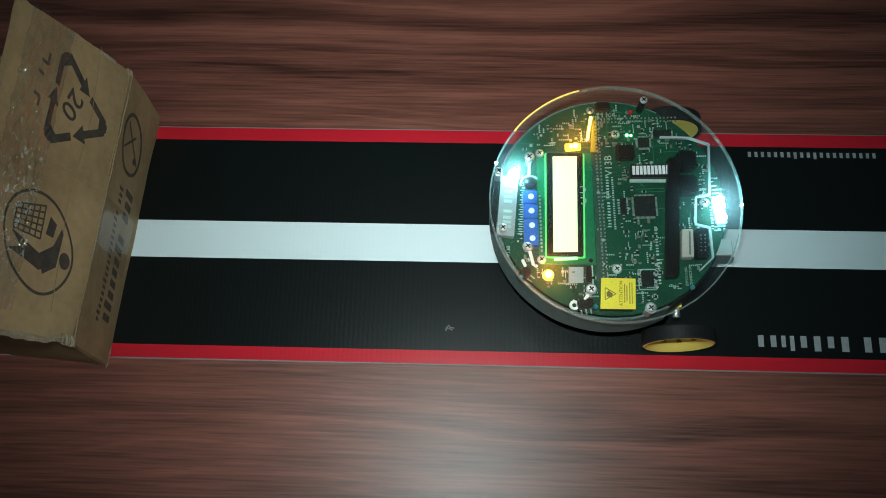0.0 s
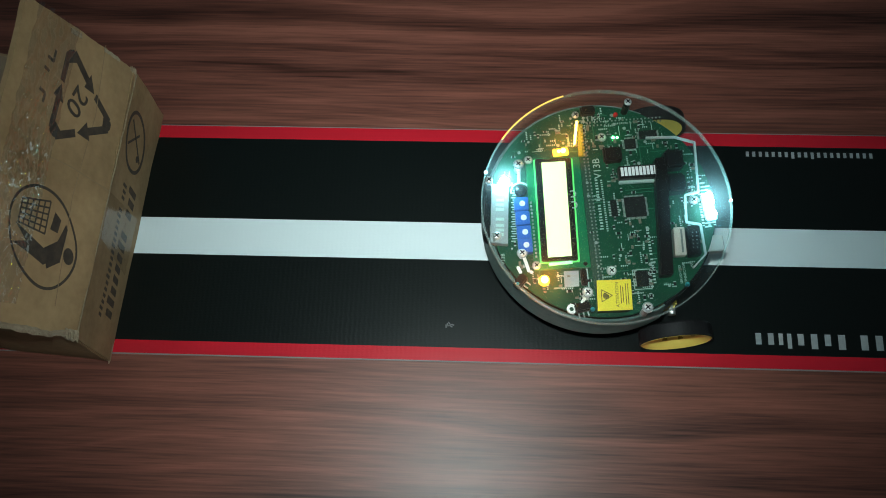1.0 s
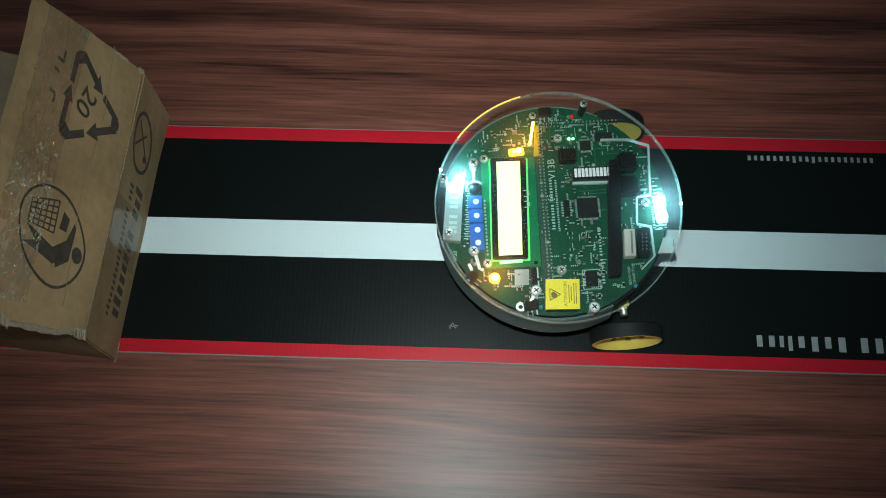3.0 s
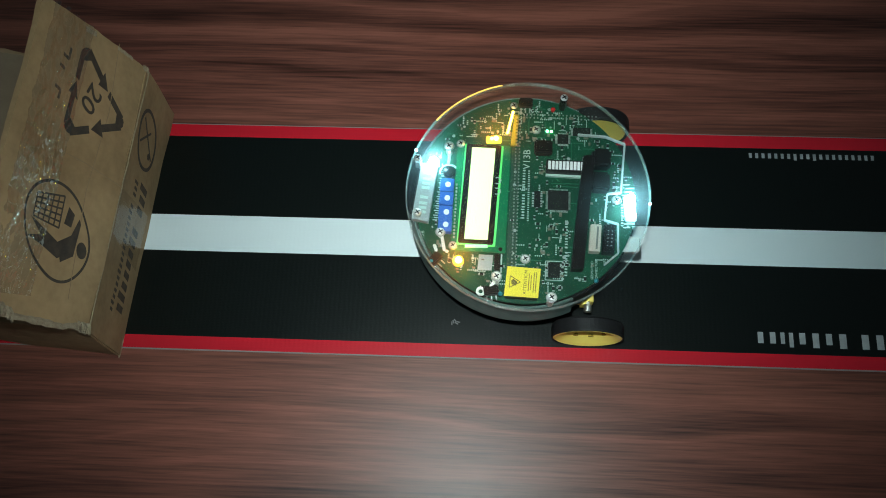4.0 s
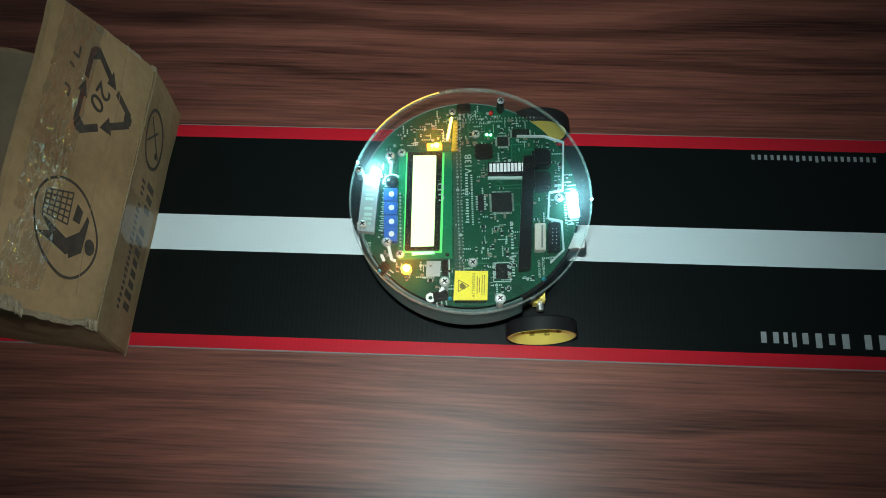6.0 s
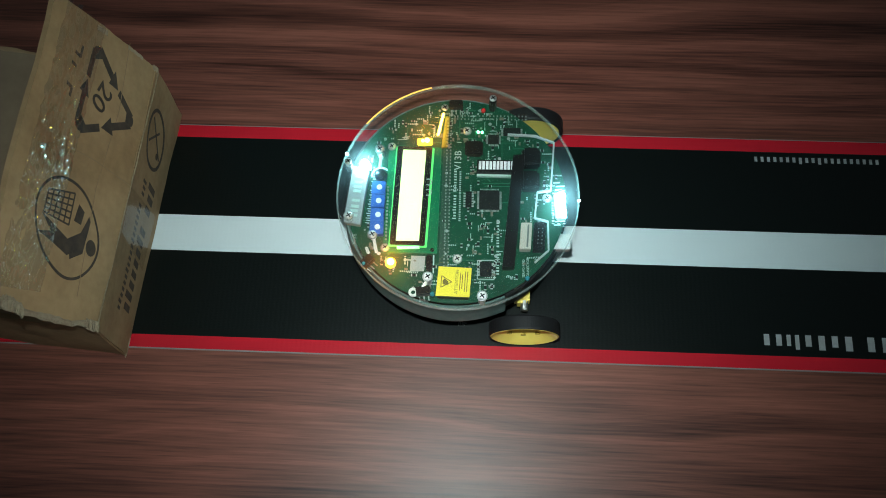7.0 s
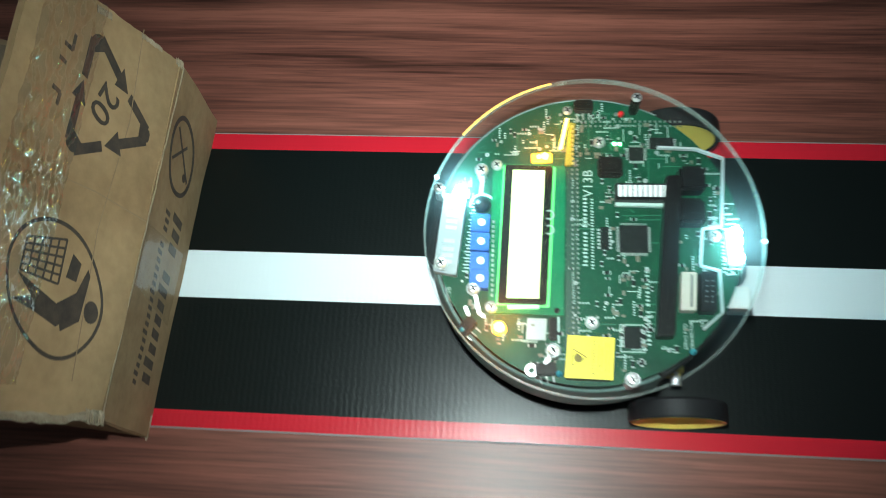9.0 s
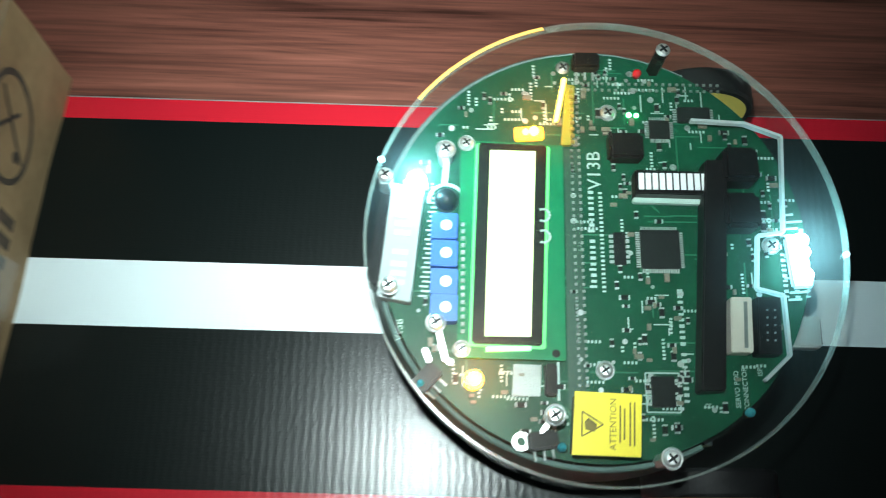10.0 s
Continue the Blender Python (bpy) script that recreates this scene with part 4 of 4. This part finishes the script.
part("lettering", moved(bm, pose(*at(0.0415, -0.0570), PCB_Z + 0.0003, 0, 0, 90)), SILK, board)

# warning sticker
part("sticker_block", slab(loc([(0.0010, -0.0742), (0.0218, -0.0748), (0.0230, -0.0560), (0.0024, -0.0552)]), PCB_Z + 0.0002, PCB_Z + 0.0092, 0.0004), BLACK, robot, "black module")
sticker = part("warning_sticker", slab(loc([(0.0003, -0.0748), (0.0222, -0.0754), (0.0235, -0.0554), (0.0019, -0.0545)]), PCB_Z + 0.0094, PCB_Z + 0.0097), STICKER, robot, "yellow warning sticker with black print")
bm = moved(words("ATTENTION", 0.0030, 0.0001), pose(*at(0.0138, -0.0650), PCB_Z + 0.0099, 0, 0, 87))
part("lettering", bm, STICKER_INK, sticker, "black lettering")
bm = bmesh.new()
for k, (x, n) in enumerate(((0.0160, 0.012), (0.0174, 0.010), (0.0192, 0.014), (0.0206, 0.014))):
    prism(bm, loc(rect(x, -0.0650, 0.0005, n, -3)), PCB_Z + 0.0098, PCB_Z + 0.0100)
for a, b in (((0.0036, -0.0690), (0.0040, -0.0610)), ((0.0040, -0.0610), (0.0106, -0.0652)), ((0.0106, -0.0652), (0.0036, -0.0690))):
    prism(bm, loc(stroke(a, b, 0.0005)), PCB_Z + 0.0098, PCB_Z + 0.0100)
prism(bm, loc([(0.0048, -0.0668), (0.0078, -0.0676), (0.0086, -0.0652), (0.0060, -0.0630), (0.0046, -0.0644)]), PCB_Z + 0.0098, PCB_Z + 0.0101)
part("symbol", bm, STICKER_INK, sticker, "black triangle symbol and fine lines")

# front-side sensors at the rim
for x, y, a in ((-0.0460, -0.0500, 48), (-0.0080, -0.0700, 8), (0.0108, 0.0690, 0)):
    s = part("proximity_sensor", slab(loc(rect(x, y, 0.0098, 0.0060, a)), PCB_Z + 0.0002, PCB_Z + 0.0060, 0.0008), BLACK, robot, "black proximity sensor")
    bm = bmesh.new()
    for k in range(3):
        prism(bm, loc(rect(x + 0.0030 * math.cos(radians(a)) * (k - 1) + 0.0046 * math.sin(radians(a)), y + 0.0030 * math.sin(radians(a)) * (k - 1) - 0.0046 * math.cos(radians(a)), 0.0008, 0.0034, a)), PCB_Z + 0.0003, PCB_Z + 0.0012)
    part("leads", bm, TIN, s)
CYAN = material("blue_lens", (0.03, 0.22, 0.27), 0.15)
for x, y in ((-0.0480, -0.0520), (-0.0020, -0.0722), (0.0600, -0.0602)):
    part("infrared_lamp", moved(lathe([(0.0, 0.0058), (0.0011, 0.0053), (0.0016, 0.004), (0.0016, 0.0), (0.0, 0.0)], 16), pose(*at(x, y), PCB_Z + 0.0010)), CYAN, robot, "clear bluish lamp", smooth=True)

# many tiny soldered components and their white outlines
rng = random.Random(11)
TAKEN = [(-0.0180, -0.002, 0.022, 0.044), (0.0347, -0.003, 0.010, 0.010), (0.0110, -0.065, 0.014, 0.012), (0.0500, -0.012, 0.007, 0.046), (0.0390, 0.018, 0.014, 0.008), (0.0237, 0.034, 0.007, 0.006),
         (0.0620, 0.018, 0.008, 0.018), (0.0635, -0.031, 0.010, 0.012), (0.0130, 0.000, 0.006, 0.036), (-0.0406, -0.011, 0.006, 0.022), (-0.0540, -0.002, 0.007, 0.024), (0.0840, -0.008, 0.008, 0.016)]
SMALL = {"resistor": (bmesh.new(), CHIP), "capacitor": (bmesh.new(), material("tan_ceramic", (0.15, 0.13, 0.095), 0.5)), "pads": (bmesh.new(), TIN)}
count = 0
while count < 350:
    x, y = rng.uniform(-0.062, 0.086), rng.uniform(-0.075, 0.072)
    if math.hypot(x - BOARD_MID[0], y - BOARD_MID[1]) > 0.0705 or any(abs(x - cx) < w and abs(y - cy) < h for cx, cy, w, h in TAKEN):
        continue
    count += 1
    kind = rng.random()
    up = rng.random() < 0.5
    w, h = rng.choice(((0.0010, 0.0018), (0.0013, 0.0022), (0.0016, 0.0030)))
    if kind < 0.30:
        prism(SMALL["resistor"][0], loc(rect(x, y, w if up else h, h if up else w)), PCB_Z + 0.0002, PCB_Z + 0.0010)
        for s in (-1, 1):
            prism(SMALL["pads"][0], loc(rect(x + (0 if up else s * h * 0.52), y + (s * h * 0.52 if up else 0), w * 1.02 if up else 0.0006, 0.0006 if up else w * 1.02)), PCB_Z + 0.0002, PCB_Z + 0.0011)
    elif kind < 0.45:
        prism(SMALL["capacitor"][0], loc(rect(x, y, w if up else h, h if up else w)), PCB_Z + 0.0002, PCB_Z + 0.0013)
    elif kind < 0.72:
        for k in range(rng.randint(2, 6)):
            silk(rect(x + (0 if up else 0.0013 * k), y + (0.0013 * k if up else 0), 0.0010 if up else 0.0007, 0.0007 if up else 0.0010))
    elif kind < 0.88:
        silk(rect(x, y, 0.0004 if up else rng.uniform(0.002, 0.007), rng.uniform(0.002, 0.007) if up else 0.0004))
    else:
        prism(SMALL["pads"][0], loc(disc(x, y, rng.uniform(0.0006, 0.0012), 10)), PCB_Z + 0.0002, PCB_Z + 0.0005)
for name, (bm, mat) in SMALL.items():
    tagged(part("small_" + name, bm, mat, board, "scattered tiny soldered components"), kind="stuff")
tagged(part("silkscreen", SILKS, SILK, board, "white silkscreen marks"), kind="stuff")

# copper tracks under the mask, slightly paler
bm = bmesh.new()
for k in range(110):
    x, y = rng.uniform(-0.058, 0.078), rng.uniform(-0.07, 0.068)
    a, ln = rng.choice((0, 90, 90, 90, 90, 0, 45)), rng.uniform(0.006, 0.024)
    p = rect(x, y, 0.0005, ln, a)
    if max(math.hypot(u - BOARD_MID[0], v - BOARD_MID[1]) for u, v in p) < 0.072:
        prism(bm, loc(p), PCB_Z + 0.00002, PCB_Z + 0.00010)
tagged(part("copper_tracks", bm, material("masked_copper", (0.004, 0.105, 0.052), 0.4), board, "pale green copper tracks"), kind="stuff")

# clear top plate on pillars
PLATE_MID = (0.0011, -0.0019)


def on_plate(bm):
    return moved(bm, Matrix.Translation((*PLATE_MID, 0.0038)))


plate = part("top_plate", slab(disc(*PLATE_MID, 0.0821, 128), 0.0912, 0.0942), ACRYLIC, robot, "clear acrylic top disc")
plate.visible_shadow = False
rim = part("plate_rim", on_plate(lathe([(0.0822, 0.0872), (0.0830, 0.0872), (0.0830, 0.0906), (0.0822, 0.0906)], 128)), RIM, robot, "bright sawn rim of the clear disc")
# glowing arc imitates the amber lamp's light in the clear rim
part("painted_rim_light", on_plate(lathe([(0.0819, 0.09065), (0.0829, 0.09065), (0.0829, 0.0909), (0.0819, 0.0909)], 30, 104, 142)), GLOW_EDGE, robot, "amber light in the rim, drawn as a glowing arc")
# small glowing beads added for the white lamps' glints in the rim
for a, size in ((160.0, 0.0013), (-3.0, 0.0012)):
    bm = bmesh.new()
    bmesh.ops.create_icosphere(bm, subdivisions=1, radius=size, matrix=Matrix.Translation((PLATE_MID[0] + 0.0828 * math.cos(radians(a)), PLATE_MID[1] + 0.0828 * math.sin(radians(a)), 0.0924)))
    part("rim_glint", bm, GLOW_GLINT, robot, "bright glint in the clear rim, drawn as a glowing bead")
for x, y in ((0.0364, 0.0677), (-0.0610, 0.0180)):
    pil = part("pillar", moved(lathe([(0.0, PCB_Z), (0.0026, PCB_Z), (0.0026, 0.0910), (0.0, 0.0910)], 6), pose(*at(x, y), 0)), BLACK if y > 0 and x > 0 else TIN, robot, "short pillar")
    screw(x, y, 0.0944, 0.0026)


# ---------- what moves ----------
ROB = [  # seconds, shift of the robot from where it stops, turn
    (0.0, 0.1148, -0.0007, 1.04), (0.5, 0.1120, -0.0033, 2.86), (1.0, 0.1092, -0.0062, 4.62), (1.5, 0.0954, -0.0044, 2.44),
    (2.0, 0.0872, 0.0012, -0.90), (2.5, 0.0819, -0.0027, 2.09), (2.7, 0.0792, -0.0049, 3.68), (3.2, 0.0706, -0.0044, 3.08), (3.8, 0.0577, 0.0001, -0.35),
    (4.0, 0.0535, 0.0028, -2.00), (4.5, 0.0378, 0.0022, -0.68), (5.0, 0.0303, -0.0034, 2.67), (5.5, 0.0225, -0.0067, 4.33),
    (5.7, 0.0170, -0.0066, 3.80), (6.3, 0.0068, -0.0021, 1.20), (6.8, 0.0011, 0.0002, -0.20), (7.0, 0.0, 0.0, 0.0), (8.0, 0.0, 0.0, 0.0), (10.0, 0.0, 0.0, 0.0)]
PIVOT = Vector((-0.0198, 0.0049, 0.0))


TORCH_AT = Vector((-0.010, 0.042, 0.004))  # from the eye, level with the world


def motions():
    # the unseen phone lamp keeps its offset from the eye
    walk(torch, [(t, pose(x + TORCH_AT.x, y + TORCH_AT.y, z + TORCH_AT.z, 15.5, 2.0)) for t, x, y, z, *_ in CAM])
    rows = []
    for t, dx, dy, turn in ROB:
        p = PIVOT + Vector((dx, dy, 0)) + Matrix.Rotation(radians(turn), 3, "Z") @ (HUB - PIVOT)
        rows.append((t, pose(p.x, p.y, 0, 0, 0, turn + 0.9)))
    walk(robot, rows)
    for wheel, side in zip(WHEELS, (-1, 1)):
        walk(wheel, [(t, pose(WHEEL_X[side], WHEEL_Y[side], 0.0258, 0, math.degrees(dx / 0.0258), 0)) for t, dx, dy, turn in ROB])


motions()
